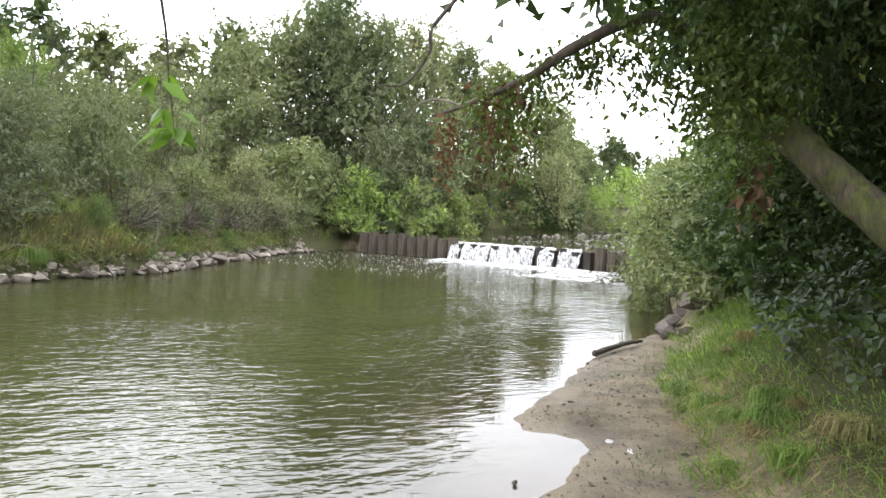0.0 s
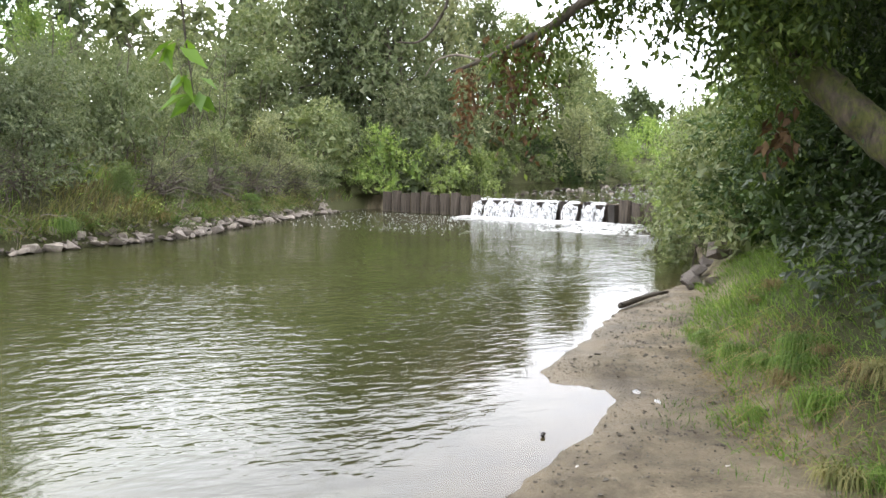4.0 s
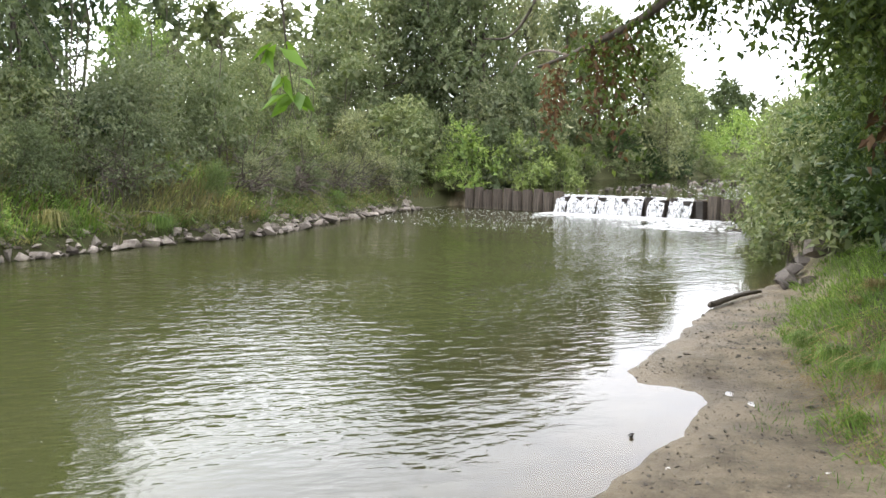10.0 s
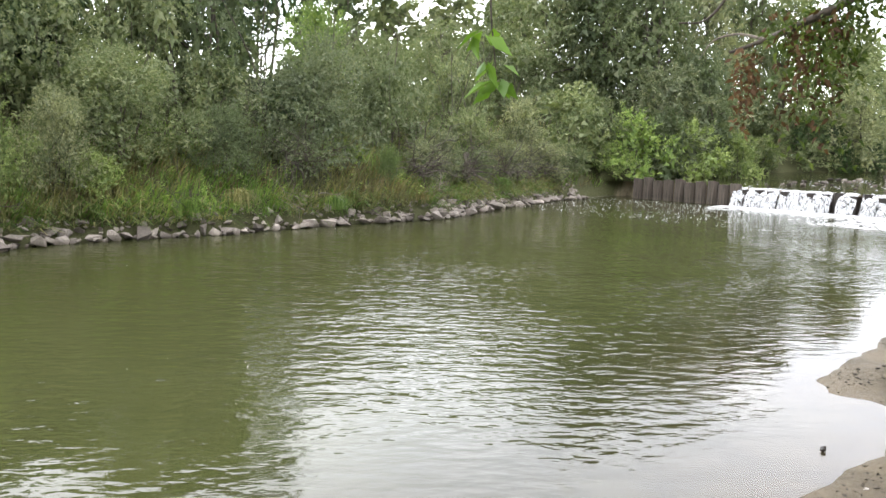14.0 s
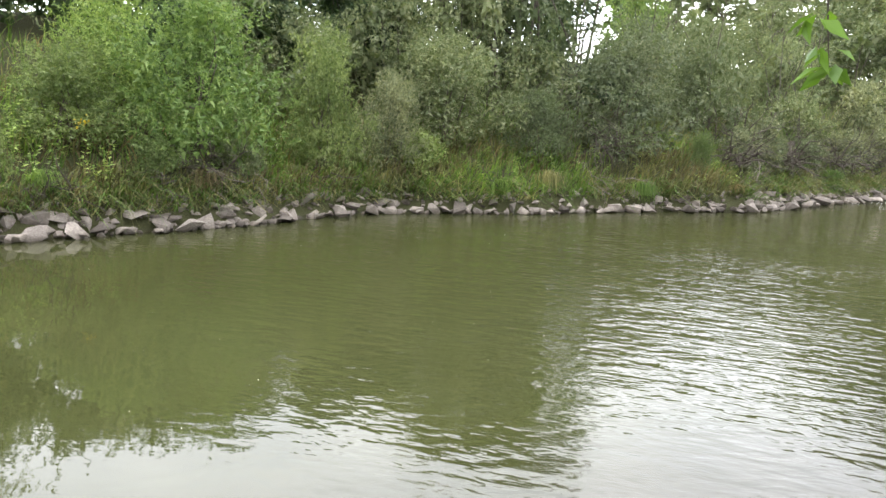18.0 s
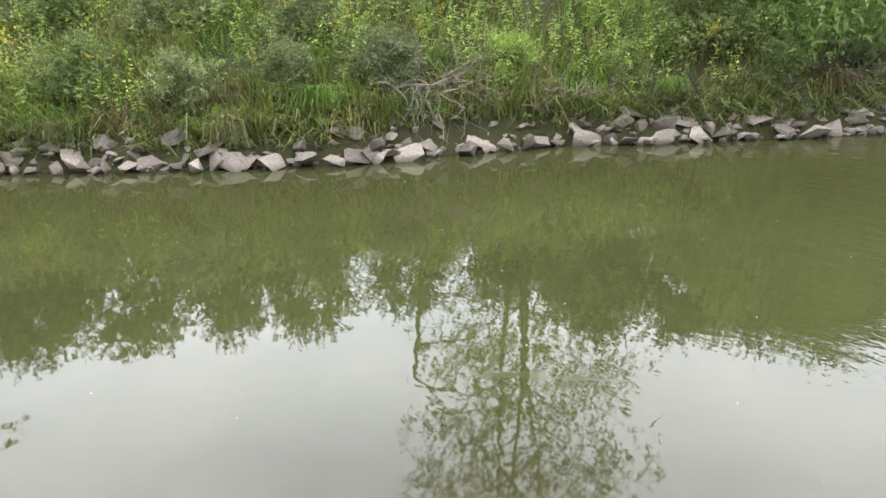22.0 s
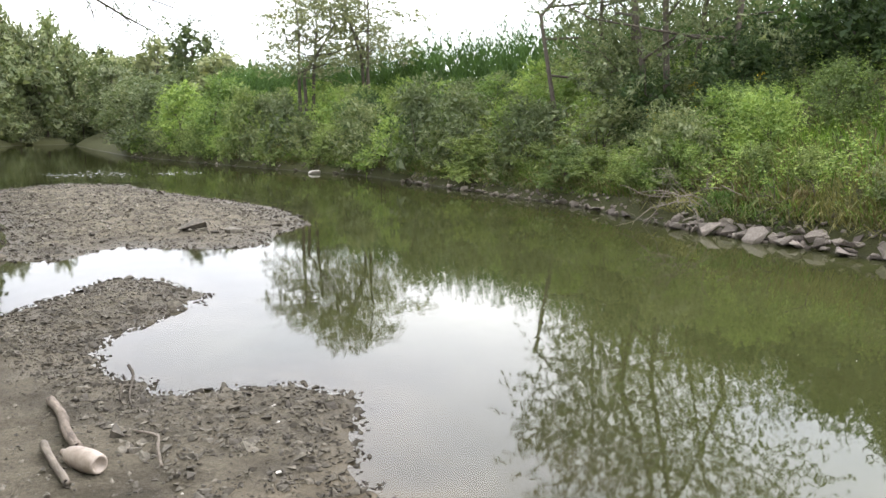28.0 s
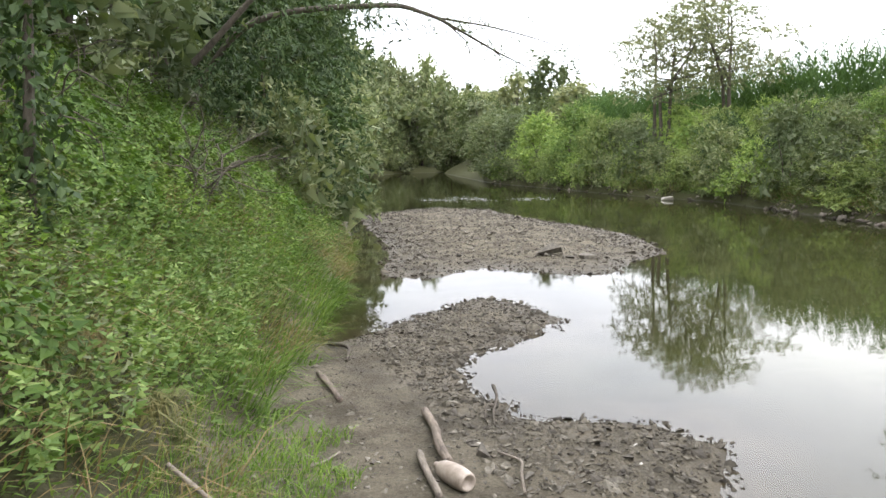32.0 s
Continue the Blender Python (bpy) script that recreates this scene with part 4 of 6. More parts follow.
# thick grass on the bank's face, in drifts of its own colour
for nm, num, mat, seed, th, lab in (("face_grass", 32000, GRASS, 1, -0.08, "thick green grass on the far bank's face"), ("face_pale_grass", 42000, PALEGRASS, 2, -0.12, "thick pale grass on the far bank's face"),
                                    ("face_dry_grass", 15000, STRAW, 3, 0.02, "dry grass on the far bank's face")):
    yy = rng.uniform(-40, 30, num)
    off = 0.32 + 3.7 * rng.random(num) ** 1.4
    xx = edge(FAR_EDGE, yy) - off
    ok = vnoise(xx * 0.8, yy * 0.8, 170 + seed) + 0.4 * vnoise(xx * 2.6, yy * 2.6, 175 + seed) > th
    bare = (yy > 18.5) & (off < 2.4) | (yy > 6.4) & (yy < 8.4) & (off < 1.6) | (yy > 15.2) & (yy < 16.6) & (off > 1.2)
    ok &= ~bare | (rng.random(num) < 0.2)
    xx, yy = xx[ok], yy[ok]
    q = len(xx)
    grass(nm, xx, yy, land(xx, yy)[0], (0.5 + 0.35 * vnoise(xx * 1.4, yy * 1.4, 180 + seed)) * rng.uniform(0.6, 1.2, q), rng.uniform(0.016, 0.03, q), rng, (0.4, 0, -0.1), mat, lab, 0.4, 0.4)
# blades hanging over the stones
for nm, num, mat, lab in (("overhanging_grass", 8500, PALEGRASS, "pale grass hanging down over the stones of the far bank"), ("overhanging_green_grass", 7500, GRASS, "green grass hanging down over the far stones")):
    yy = rng.uniform(-34, 27, num * 4 // 3)
    yy = yy[vnoise(yy * 1.1, num * 1.0, 66) + 0.3 * vnoise(yy * 5, 2.0, 66) > -0.16]
    xx = edge(FAR_EDGE, yy) - rng.uniform(0.18, 0.7, len(yy))
    grass(nm, xx, yy, land(xx, yy)[0] + 0.04, rng.uniform(0.25, 0.75, len(yy)), rng.uniform(0.012, 0.024, len(yy)), rng, (0.45, 0, -0.25), mat, lab, 0.45, 0.24)


def herbs(name, n, box, keep, height, leaf, width, material, label, seed, per=26, flower=None, up=(0.0, 0.9), sway=0.3, droop=0.5, foot=0.12):
    """Upright weeds: a stem set with leaves, and a plume at its head."""
    r = np.random.default_rng(seed)
    x, y, z = scatter(r, n, box, keep)
    n = len(x)
    h = height * r.uniform(0.6, 1.2, n)
    lean = r.normal(size=(n, 2)) * sway
    u = r.uniform(foot, 1.0, (n, per))
    at = np.stack([x[:, None] + lean[:, :1] * u * h[:, None], y[:, None] + lean[:, 1:] * u * h[:, None], z[:, None] + u * h[:, None]], -1)
    a = r.random((n, per)) * 6.283
    way = np.stack([np.cos(a), np.sin(a), r.uniform(up[0], up[1], (n, per))], -1)
    sc = (1.15 - 0.55 * u).ravel() * r.uniform(0.7, 1.2, n * per)
    v, f = blades(at.reshape(-1, 3), way.reshape(-1, 3), leaf * sc, width * sc, r, 0.2, droop, True)
    ob = tagged(new(name, mesh_np(name, v, f, material)), label, "weeds", kind="stuff")
    if flower:
        k = 14
        pick = r.random(n) < 0.12
        tipp = np.stack([x + lean[:, 0] * h, y + lean[:, 1] * h, z + h], -1)[pick]
        b = np.repeat(tipp, k, 0) + r.normal(size=(len(tipp) * k, 3)) * (0.05, 0.05, 0.07)
        v, f = blades(b, r.normal(size=(len(b), 3)), 0.05, 0.03, r)
        tagged(new(flower, mesh_np(flower, v, f, GOLD)), "yellow flower heads of goldenrod", "flowers", kind="stuff")
    return ob


open_bank = lambda x, y, z, df, dn: (df > 0.5) & (df < 6.5)
herbs("far_weeds", 2400, (-20, -10, -13, 6), lambda x, y, z, df, dn: open_bank(x, y, z, df, dn) & (vnoise(x * 0.55, y * 0.55, 70) > -0.25), 0.75, 0.12, 0.034, FRESH, "fresh green weeds on the far bank", 71, 24)
herbs("far_lime_weeds", 1300, (-20, -10, -14, 5), lambda x, y, z, df, dn: open_bank(x, y, z, df, dn) & (vnoise(x * 0.5, y * 0.5, 72) > 0.0), 0.85, 0.11, 0.028, OLIVE, "yellowish weeds on the far bank", 73, 34, "goldenrod_flowers")
herbs("far_silver_weeds", 800, (-22, -3, -34, 26), lambda x, y, z, df, dn: open_bank(x, y, z, df, dn) & (vnoise(x * 0.5, y * 0.5, 74) > 0.05), 0.8, 0.1, 0.025, SILVER, "grey-green weeds on the far bank", 75, 28)
herbs("foot_weeds", 8500, (-19, -3, -62, 28), lambda x, y, z, df, dn: (df > np.where(y > -24, 0.45, 0.2)) & (df < 1.9) & (vnoise(x * 0.9, y * 0.9, 78) > -0.2), 0.42, 0.11, 0.03, FRESH, "low green weeds above the far stones", 79, 18)
herbs("foot_pale_weeds", 1500, (-17, -3, -16, 28), lambda x, y, z, df, dn: (df > 0.7) & (df < 1.9) & (vnoise(x * 0.9, y * 0.9, 88) > -0.05), 0.5, 0.11, 0.022, PALEGRASS, "low pale weeds above the far stones", 89, 18)
herbs("withered_weeds", 420, (-20, -9, -14, 24), lambda x, y, z, df, dn: (df > 0.6) & (df < 5), 0.95, 0.07, 0.014, STRAW, "withered straw-brown weed stalks", 86, 26)
herbs("hilltop_weeds", 900, (-34, -18, -40, 0), lambda x, y, z, df, dn: (df > 5.5) & (df < 7.6), 0.9, 0.16, 0.04, FRESH, "green weeds along the top of the far bank", 76, 26, "hilltop_goldenrod_flowers")


def brambles(name, n, box, keep, seed, material, label, size=0.064):
    """Trailing canes with leaves in threes."""
    r = np.random.default_rng(seed)
    x, y, z = scatter(r, n, box, keep)
    n = len(x)
    c = np.stack([x, y, z + r.uniform(0.08, 0.6, n)], -1)
    nor = unit(np.stack([r.normal(size=n) * 0.5 - 0.5, r.normal(size=n) * 0.5, r.uniform(0.5, 1.2, n)], -1))
    a0 = unit(np.cross(nor, r.normal(size=(n, 3))))
    b0 = np.cross(nor, a0)
    vs = []
    for k, turn in enumerate((0.0, 1.9, -1.9)):
        d = a0 * math.cos(turn) + b0 * math.sin(turn)
        sd = np.cross(nor, d)
        L = (size * r.uniform(0.7, 1.3, (n, 1))) * (1.1 if k == 0 else 0.9)
        st = c + d * L * 0.15
        vs.append(np.stack([st, st + d * L * 0.35 + sd * L * 0.36 + nor * L * 0.08, st + d * L * 1.05 - nor * L * 0.12, st + d * L * 0.35 - sd * L * 0.36 + nor * L * 0.08], 1))
    v = np.concatenate(vs).reshape(-1, 3)
    return tagged(new(name, mesh_np(name, v, np.arange(len(v)).reshape(-1, 4), material)), label, "brambles", kind="stuff")


brambles("slope_brambles", 36000, (-0.6, 6, -13, -2.5), lambda x, y, z, df, dn: (dn > np.where(y > -5.5, 0.6, 0.35)) & (dn < 3.8) & (vnoise(x * 0.8, y * 0.8, 80) + 0.16 * (dn - 1.0) > np.where(y > -5.5, -0.16, -0.06)), 81, GRASS, "bright green brambles over the near slope")
brambles("slope_dark_brambles", 22000, (0.2, 6, -12, -2.5), lambda x, y, z, df, dn: (dn > 0.5) & (dn < 3.8) & (vnoise(x * 0.9, y * 0.9, 84) + 0.1 * (dn - 1.0) > 0.0), 85, CREEPER, "darker green brambles over the near slope", 0.07)
for nm, num, mat, seed, th, h, lf, wd, lab in (("slope_nettles", 9000, FRESH, 1, -0.1, 0.5, 0.085, 0.036, "fresh green nettles and herbs on the near slope"), ("slope_meadowsweet", 6000, GRASS, 2, 0.0, 0.6, 0.09, 0.03, "leafy green herbs on the near slope"),
                                               ("slope_grey_herbs", 3600, WILLOW, 3, 0.05, 0.55, 0.075, 0.024, "grey-green herbs on the near slope")):
    herbs(nm, num, (-2.0, 5.5, -16, -2.6), lambda x, y, z, df, dn: (dn > np.where(y > -5, 0.35, 0.12)) & (dn < 3.4) & (vnoise(x * 1.1, y * 1.1, 90 + seed) > th), h, lf, wd, mat, lab, 95 + seed, 20)
x, y, z = scatter(rng, 3600, (-2.0, 2.0, -11, -5.5), lambda x, y, z, df, dn: (dn > -0.05) & (dn < 0.7))
grass("waterside_grass", x, y, z, rng.uniform(0.25, 0.65, len(x)), rng.uniform(0.01, 0.018, len(x)), rng, (-0.7, 0.2, 0.0), GRASS, "long arching grass leaning over the channel", 0.45, 0.42)
brambles("bank_brambles", 8500, (2.6, 8, 3.5, 14), lambda x, y, z, df, dn: (dn > 0.75) & (dn < 3.2) & (vnoise(x * 0.8, y * 0.8, 82) + 0.25 * (dn - 1.2) > -0.05), 83, SHADEVINE, "green brambles under the leaning tree", 0.085)

# ---- bushes and trees ----


def crowned(name, seed, height, radius, lobes, twigs, leaves, leaf, width, leaf_mat, label, category, foot=0.05, stems=5, stem_r=0.022, up=0.45, twig=0.38, fill=26, flat=0.85, widest=0.36, inner=(2.2, 3.2)):
    """A bush or tree whose crown is a heap of rounded boughs, each closed by leafy twigs on its outside, over bare stems."""
    rng = np.random.default_rng(seed)
    thing = new(name)
    centres, sizes = [], []
    for i in range(lobes):
        f = foot + (1 - foot) * ((i + 0.5) / lobes) ** 0.9
        prof = math.sqrt(max(0.05, 1 - ((f - widest) / (1.02 - widest if f > widest else 0.6 + widest)) ** 2))
        a = i * 2.4 + rng.normal() * 0.5
        rr = radius * prof * rng.uniform(0.3, 0.72)
        size = radius * rng.uniform(0.34, 0.52) * (0.7 + 0.3 * prof)
        centres.append((rr * math.cos(a), rr * math.sin(a), max(height * f - size * 0.55, size * 0.35)))
        sizes.append(size)
    centres, sizes = np.array(centres), np.array(sizes)
    n = lobes * twigs
    c, r = np.repeat(centres, twigs, 0), np.repeat(sizes, twigs)[:, None]
    nor = unit(rng.normal(size=(n, 3)))
    nor[:, 2] = np.where(nor[:, 2] < -0.3, -nor[:, 2], nor[:, 2])
    p = c + nor * r * (0.35 + 0.6 * rng.random((n, 1)) ** 0.7) * (1, 1, flat)
    d = nor * 0.75 + rng.normal(size=(n, 3)) * 0.4 + (0, 0, up)
    ln = twig * rng.uniform(0.55, 1.25, n) * np.where(rng.random(n) < 0.07, 1.8, 1.0)
    crown = [sprays(p, d, ln, leaves, leaf, width, rng)]
    if fill:
        m = lobes * fill
        ci, ri = np.repeat(centres, fill, 0), np.repeat(sizes, fill)[:, None]
        q = ci + unit(rng.normal(size=(m, 3))) * ri * 0.58 * rng.random((m, 1)) ** 0.5
        crown.append(blades(q, rng.normal(size=q.shape), leaf * inner[0], width * inner[1], rng, slim=True))
    part("crown", mesh_np(name + "_crown", *join(crown), leaf_mat), thing)
    tall = height > 3.4
    for k in range(min(stems, lobes)):
        wood = []
        at = rng.normal(size=2) * radius * (0.1 if not tall else 0.05 * stems)
        mine = range(k, lobes, stems)
        high = centres[list(mine)][-1]
        line = np.array([(at[0], at[1], -0.2), (at[0] * 1.2 + high[0] * 0.2, at[1] * 1.2 + high[1] * 0.2, high[2] * 0.4), (high[0] * 0.7, high[1] * 0.7, high[2] * 0.8), high + (0, 0, sizes[mine[-1]] * 0.5)])
        line[1:3] += rng.normal(size=(2, 3)) * 0.06 * radius
        wood.append(tube(line, [stem_r, stem_r * 0.8, stem_r * 0.5, stem_r * 0.15], 6 if tall else 4))
        for j in list(mine)[:-1]:
            t = min(0.9, max(0.1, centres[j][2] / max(high[2], 0.1) * 0.7))
            i = min(int(t * 3), 2)
            root = line[i] + (line[i + 1] - line[i]) * (t * 3 - i)
            mid = root * 0.45 + centres[j] * 0.55 + rng.normal(size=3) * 0.07 * radius
            wood.append(tube([root, mid, centres[j], centres[j] + (centres[j] - mid) * 0.6 + (0, 0, sizes[j] * 0.3)], [stem_r * 0.5, stem_r * 0.36, stem_r * 0.22, stem_r * 0.08], 4))
        part("trunk" if tall else "stem", mesh_np(name + "_stem", *join(wood), BARK, True), thing)
    return tagged(thing, label, category)


KINDS = {
    "w": ("willow_bush", WILLOW, "grey-green willow bush on the river bank", "leafy grey-green willow tree on the bank", "willow_tree"),
    "s": ("silver_bush", SILVER, "pale silvery willow bush on the river bank", "leafy silvery willow tree on the bank", "willow_tree"),
    "f": ("green_bush", FRESH, "bright green feathery willow bush on the bank", "fresh green leafy tree on the bank", "green_tree"),
    "o": ("olive_bush", OLIVE, "yellow-green willow bush on the bank", "yellow-green leafy tree on the bank", "olive_tree"),
    "d": ("dark_bush", DEEPSHADE, "dark green bush with shade put into its leaf colour", "dark green leafy tree with shade put into its leaf colour", "green_tree"),
}
SIZES = {"bush": (2.4, 1.5), "close": (2.4, 1.5), "coarse": (2.4, 1.5), "mid": (5.0, 2.2), "fine": (5.0, 2.2), "tall": (9.0, 3.0), "far": (9.0, 3.5)}
PLANTS = {}
for k, (nm, mat, low_label, tall_label, tall_name) in KINDS.items():
    lf, wd = (0.11, 0.055) if k == "d" else (0.1, 0.036)
    up = {"f": 0.8, "o": 0.7}.get(k, 0.4)
    for v in range(2):
        PLANTS[k, "bush", v] = crowned(nm, 10 * v + ord(k), 2.4, 1.5, 12 + v, 48, 10, lf * 1.03, wd * 1.15, mat, low_label, "bush", up=up, fill=60)
    if k != "d":
        PLANTS[k, "close", 0] = crowned(nm, 80 + ord(k), 2.4, 1.5, 15, 92, 12, 0.085, 0.0235, mat, low_label, "bush", up=up, fill=110, stems=7, stem_r=0.018, twig=0.36, inner=(1.7, 2.8))
    PLANTS[k, "coarse", 0] = crowned(nm, 30 + ord(k), 2.4, 1.5, 9, 34, 9, 0.15, 0.062, mat, low_label, "bush", up=up, fill=30, stems=3)
    PLANTS[k, "mid", 0] = crowned(tall_name, 40 + ord(k), 5.0, 2.2, 18, 46, 10, 0.16, 0.066, mat, tall_label, "tree", stems=3, stem_r=0.06, twig=0.55, foot=0.08, up=0.3, fill=50)
    if k in "wd":
        PLANTS[k, "fine", 0] = crowned(tall_name, 60 + ord(k), 5.0, 2.2, 20, 70, 10, 0.105, 0.042, mat, tall_label, "tree", stems=3, stem_r=0.07, twig=0.5, foot=0.08, up=0.1, fill=70)
    if k in "wsf":
        PLANTS[k, "tall", 0] = crowned(tall_name, 50 + ord(k), 9.0, 3.0, 32, 50, 10, 0.2, 0.09, mat, "tall " + tall_label, "tree", stems=3, stem_r=0.12, twig=0.75, foot=0.06, up=0.2, widest=0.42, fill=50)
for k, mat, lab in (("w", WILLOW, "distant rounded grey-green willow tree"), ("f", DISTANT, "distant rounded fresh green tree"), ("s", SILVER, "distant pale silvery willow tree")):
    PLANTS[k, "far", 0] = crowned("distant_tree", 70 + ord(k), 9.0, 3.5, 13, 20, 8, 0.46, 0.23, mat, lab, "tree", stems=2, stem_r=0.14, twig=0.9, foot=0.06, fill=30)
rng = np.random.default_rng(90)


def grow(k, x, y, h, w, size=None):
    """A plant of kind k, h metres high and w metres wide, standing on the ground."""
    size = size or ("bush" if h < 3.3 else "mid" if h < 6.6 or k not in "wsf" else "tall")
    if size == "bush" and not -11 < y < 29:
        size = "coarse"
    v = int(rng.integers(2)) if size == "bush" else 0
    H, R = SIZES[size]
    return put(PLANTS[k, size, v], x, y, ground_at(x, y) - 0.05, rng.uniform(0, 360), w / (2 * R), h / H * rng.uniform(0.96, 1.04))


def far_row(kinds, y0, y1, step, off, h, w, wob=0.5, size=None):
    y = y0
    while y < y1:
        q = rng.uniform(0.85, 1.15)
        grow(kinds[int(rng.integers(len(kinds)))], float(edge(FAR_EDGE, y)) - off - rng.uniform(-wob, wob), y, h * q, w * q * rng.uniform(0.9, 1.15), size)
        y += step * rng.uniform(0.75, 1.25)


# the reach opposite: bushes at the foot of the bank
for row in [("f", -11.2, 7.9, 2.7, 3.3), ("f", -12.6, 7.0, 2.0, 2.4), ("o", -12.0, 5.9, 1.5, 2.2), ("o", -11.0, 10.1, 2.3, 1.8), ("s", -10.4, 11.3, 1.8, 1.6), ("w", -10.4, 13.0, 2.1, 3.0),
            ("s", -8.3, 16.6, 2.7, 3.4), ("w", -9.3, 14.6, 1.4, 1.8), ("o", -6.9, 18.0, 0.9, 0.9)]:
    grow(*row, size="close")
# towards the weir
for row in [("w", -9.0, 23.2, 2.9, 3.0), ("w", -6.5, 23.4, 1.9, 2.2), ("w", -9.0, 29.2, 3.6, 3.4), ("w", -4.4, 29.9, 3.0, 3.6), ("s", -5.6, 27.4, 2.3, 2.4), ("w", -7.6, 26.2, 2.8, 2.6), ("w", -7.9, 20.9, 2.6, 2.4),
            ("s", -6.4, 20.9, 1.3, 1.6), ("f", -1.8, 31.2, 2.5, 3.0), ("o", 0.4, 32.5, 2.3, 2.8), ("o", 2.0, 34.0, 1.9, 2.2), ("w", -1.0, 32.6, 2.8, 2.8), ("w", -3.2, 31.4, 2.6, 2.6), ("w", -4.1, 28.4, 1.2, 1.8), ("s", -4.6, 27.0, 1.3, 1.8), ("o", -2.6, 30.6, 1.2, 1.6)]:
    grow(*row)
# second row up the slope
for row in [("w", -14.0, 10.4, 2.6, 2.8), ("d", -14.9, 11.3, 3.2, 3.4), ("d", -16.6, 10.5, 3.2, 3.4), ("d", -17.4, 8.4, 3.1, 3.4), ("d", -17.2, 6.2, 2.9, 3.2), ("d", -14.3, 13.2, 3.2, 3.4), ("w", -12.8, 15.9, 4.8, 3.3), ("w", -11.3, 17.4, 5.2, 3.3),
            ("d", -13.6, 14.4, 3.0, 2.8), ("d", -12.7, 21.6, 6.2, 3.8), ("w", -11.7, 15.2, 3.0, 2.6), ("w", -12.4, 13.2, 2.6, 2.5), ("d", -13.2, 18.6, 5.4, 3.4)]:
    grow(*row)
for row in [("f", -12.8, 26.0, 2.7, 3.0), ("w", -11.0, 25.0, 2.5, 2.8), ("w", -11.4, 28.4, 2.1, 3.2), ("w", -11.0, 33.2, 2.4, 3.6), ("w", -8.8, 34.6, 2.7, 4.0), ("w", -6.9, 32.8, 3.0, 3.6), ("w", -9.6, 20.6, 2.8, 2.6), ("f", -10.8, 22.4, 3.0, 2.4)]:
    grow(*row)
# low growth just above the stones
far_row("ofw", -8, 4.2, 1.5, 1.1, 0.75, 1.2, 0.3)
far_row("wo", 4.5, 12, 1.9, 1.0, 0.7, 1.0, 0.2)
far_row("ws", 19.5, 28.5, 2.8, 1.3, 1.0, 1.5, 0.3)
far_row("ofw", -8, 4, 2.0, 3.4, 1.2, 1.8, 0.8)
far_row("dwd", -9, 6, 1.9, 7.0, 2.1, 2.8, 0.5)
far_row("wdo", 35, 53, 1.7, 0.4, 1.3, 2.3, 0.3)
far_row("wdw", 9, 20, 2.2, 4.2, 1.7, 2.3, 0.5)
far_row("wdw", 8, 21, 2.5, 11.5, 3.9, 4.6, 0.8, "mid")
# beyond the weir, along the outer bank
for row in [("w", -6.0, 36.0, 6.4, 5.0), ("w", -3.4, 36.6, 9.2, 5.6), ("s", 0.2, 38.9, 9.4, 5.4), ("w", -1.6, 35.2, 9.0, 5.0), ("w", -5.0, 40.0, 7.8, 6.0), ("s", -0.9, 33.8, 4.6, 4.4), ("w", 0.7, 35.0, 5.2, 3.4),
            ("w", -8.2, 38.5, 5.2, 4.8), ("w", 8.2, 50.2, 6.6, 5.6), ("s", 8.5, 46.8, 4.1, 3.7), ("w", 12.2, 55.0, 4.0, 3.6), ("w", 4.6, 46.6, 7.4, 5.0), ("w", 2.6, 44.6, 8.8, 4.8)]:
    grow(*row)
for row in [("f", 14.4, 58.6, 2.4, 2.6), ("w", 4.3, 44.6, 2.4, 2.9), ("o", 3.6, 42.6, 1.5, 1.8), ("d", 1.8, 40.2, 1.6, 2.0), ("w", 2.6, 41.4, 1.7, 2.0), ("d", 6.2, 46.0, 1.8, 2.4), ("d", 7.6, 47.0, 1.8, 2.4), ("w", 10.4, 50.2, 1.9, 2.8),
            ("f", 12.4, 53.0, 2.0, 2.8), ("f", 16.4, 60.0, 3.0, 3.6), ("f", 18.6, 63.0, 3.2, 4.0), ("w", 0.9, 37.4, 1.8, 2.2)]:
    grow(*row)
for row in [("w", -16.3, 43.3, 6.3, 5.4), ("s", -13.2, 44.4, 5.6, 5.4), ("w", -9.9, 43.2, 6.8, 5.0), ("f", -19.0, 40.0, 6.4, 5.4), ("w", 13.0, 66.0, 5.8, 5.0), ("f", 20.0, 78.0, 5.6, 5.0), ("w", 14.0, 80.0, 6.6, 5.4), ("w", 22.0, 99.0, 6.6, 6.0),
            ("f", 27.0, 104.0, 6.6, 6.0), ("f", 33.0, 112.0, 7.0, 6.0), ("w", 40.0, 118.0, 7.0, 6.0), ("w", 36.0, 92.0, 5.2, 5.0), ("f", 30.0, 80.0, 5.2, 5.0)]:
    grow(*row, size="far")
# slender half-bare trees behind the far bushes
thin = tagged(plant("thin_tree", 15, 3, 6.5, 1.4, 6, 6, 8, 0.13, 0.035, WILLOW, BARK, 0.35, 0.45, 0.055, thick=0.3, core=0), "slender half-bare tree with thin dark stems", "tree")
for x, y, q in [(-8.2, 21.8, 0.66), (-7.3, 24.2, 0.66), (-6.8, 25.4, 0.62), (-9.9, 17.6, 0.7), (-8.9, 19.4, 0.66), (-9.4, 25.4, 0.7), (-10.6, 23.6, 0.7), (-7.2, 28.2, 0.72), (-11.6, 16.4, 0.7), (-8.4, 27.0, 0.7)]:
    put(thin, x, y, ground_at(x, y) - 0.05, rng.uniform(0, 360), q * 0.8, q)
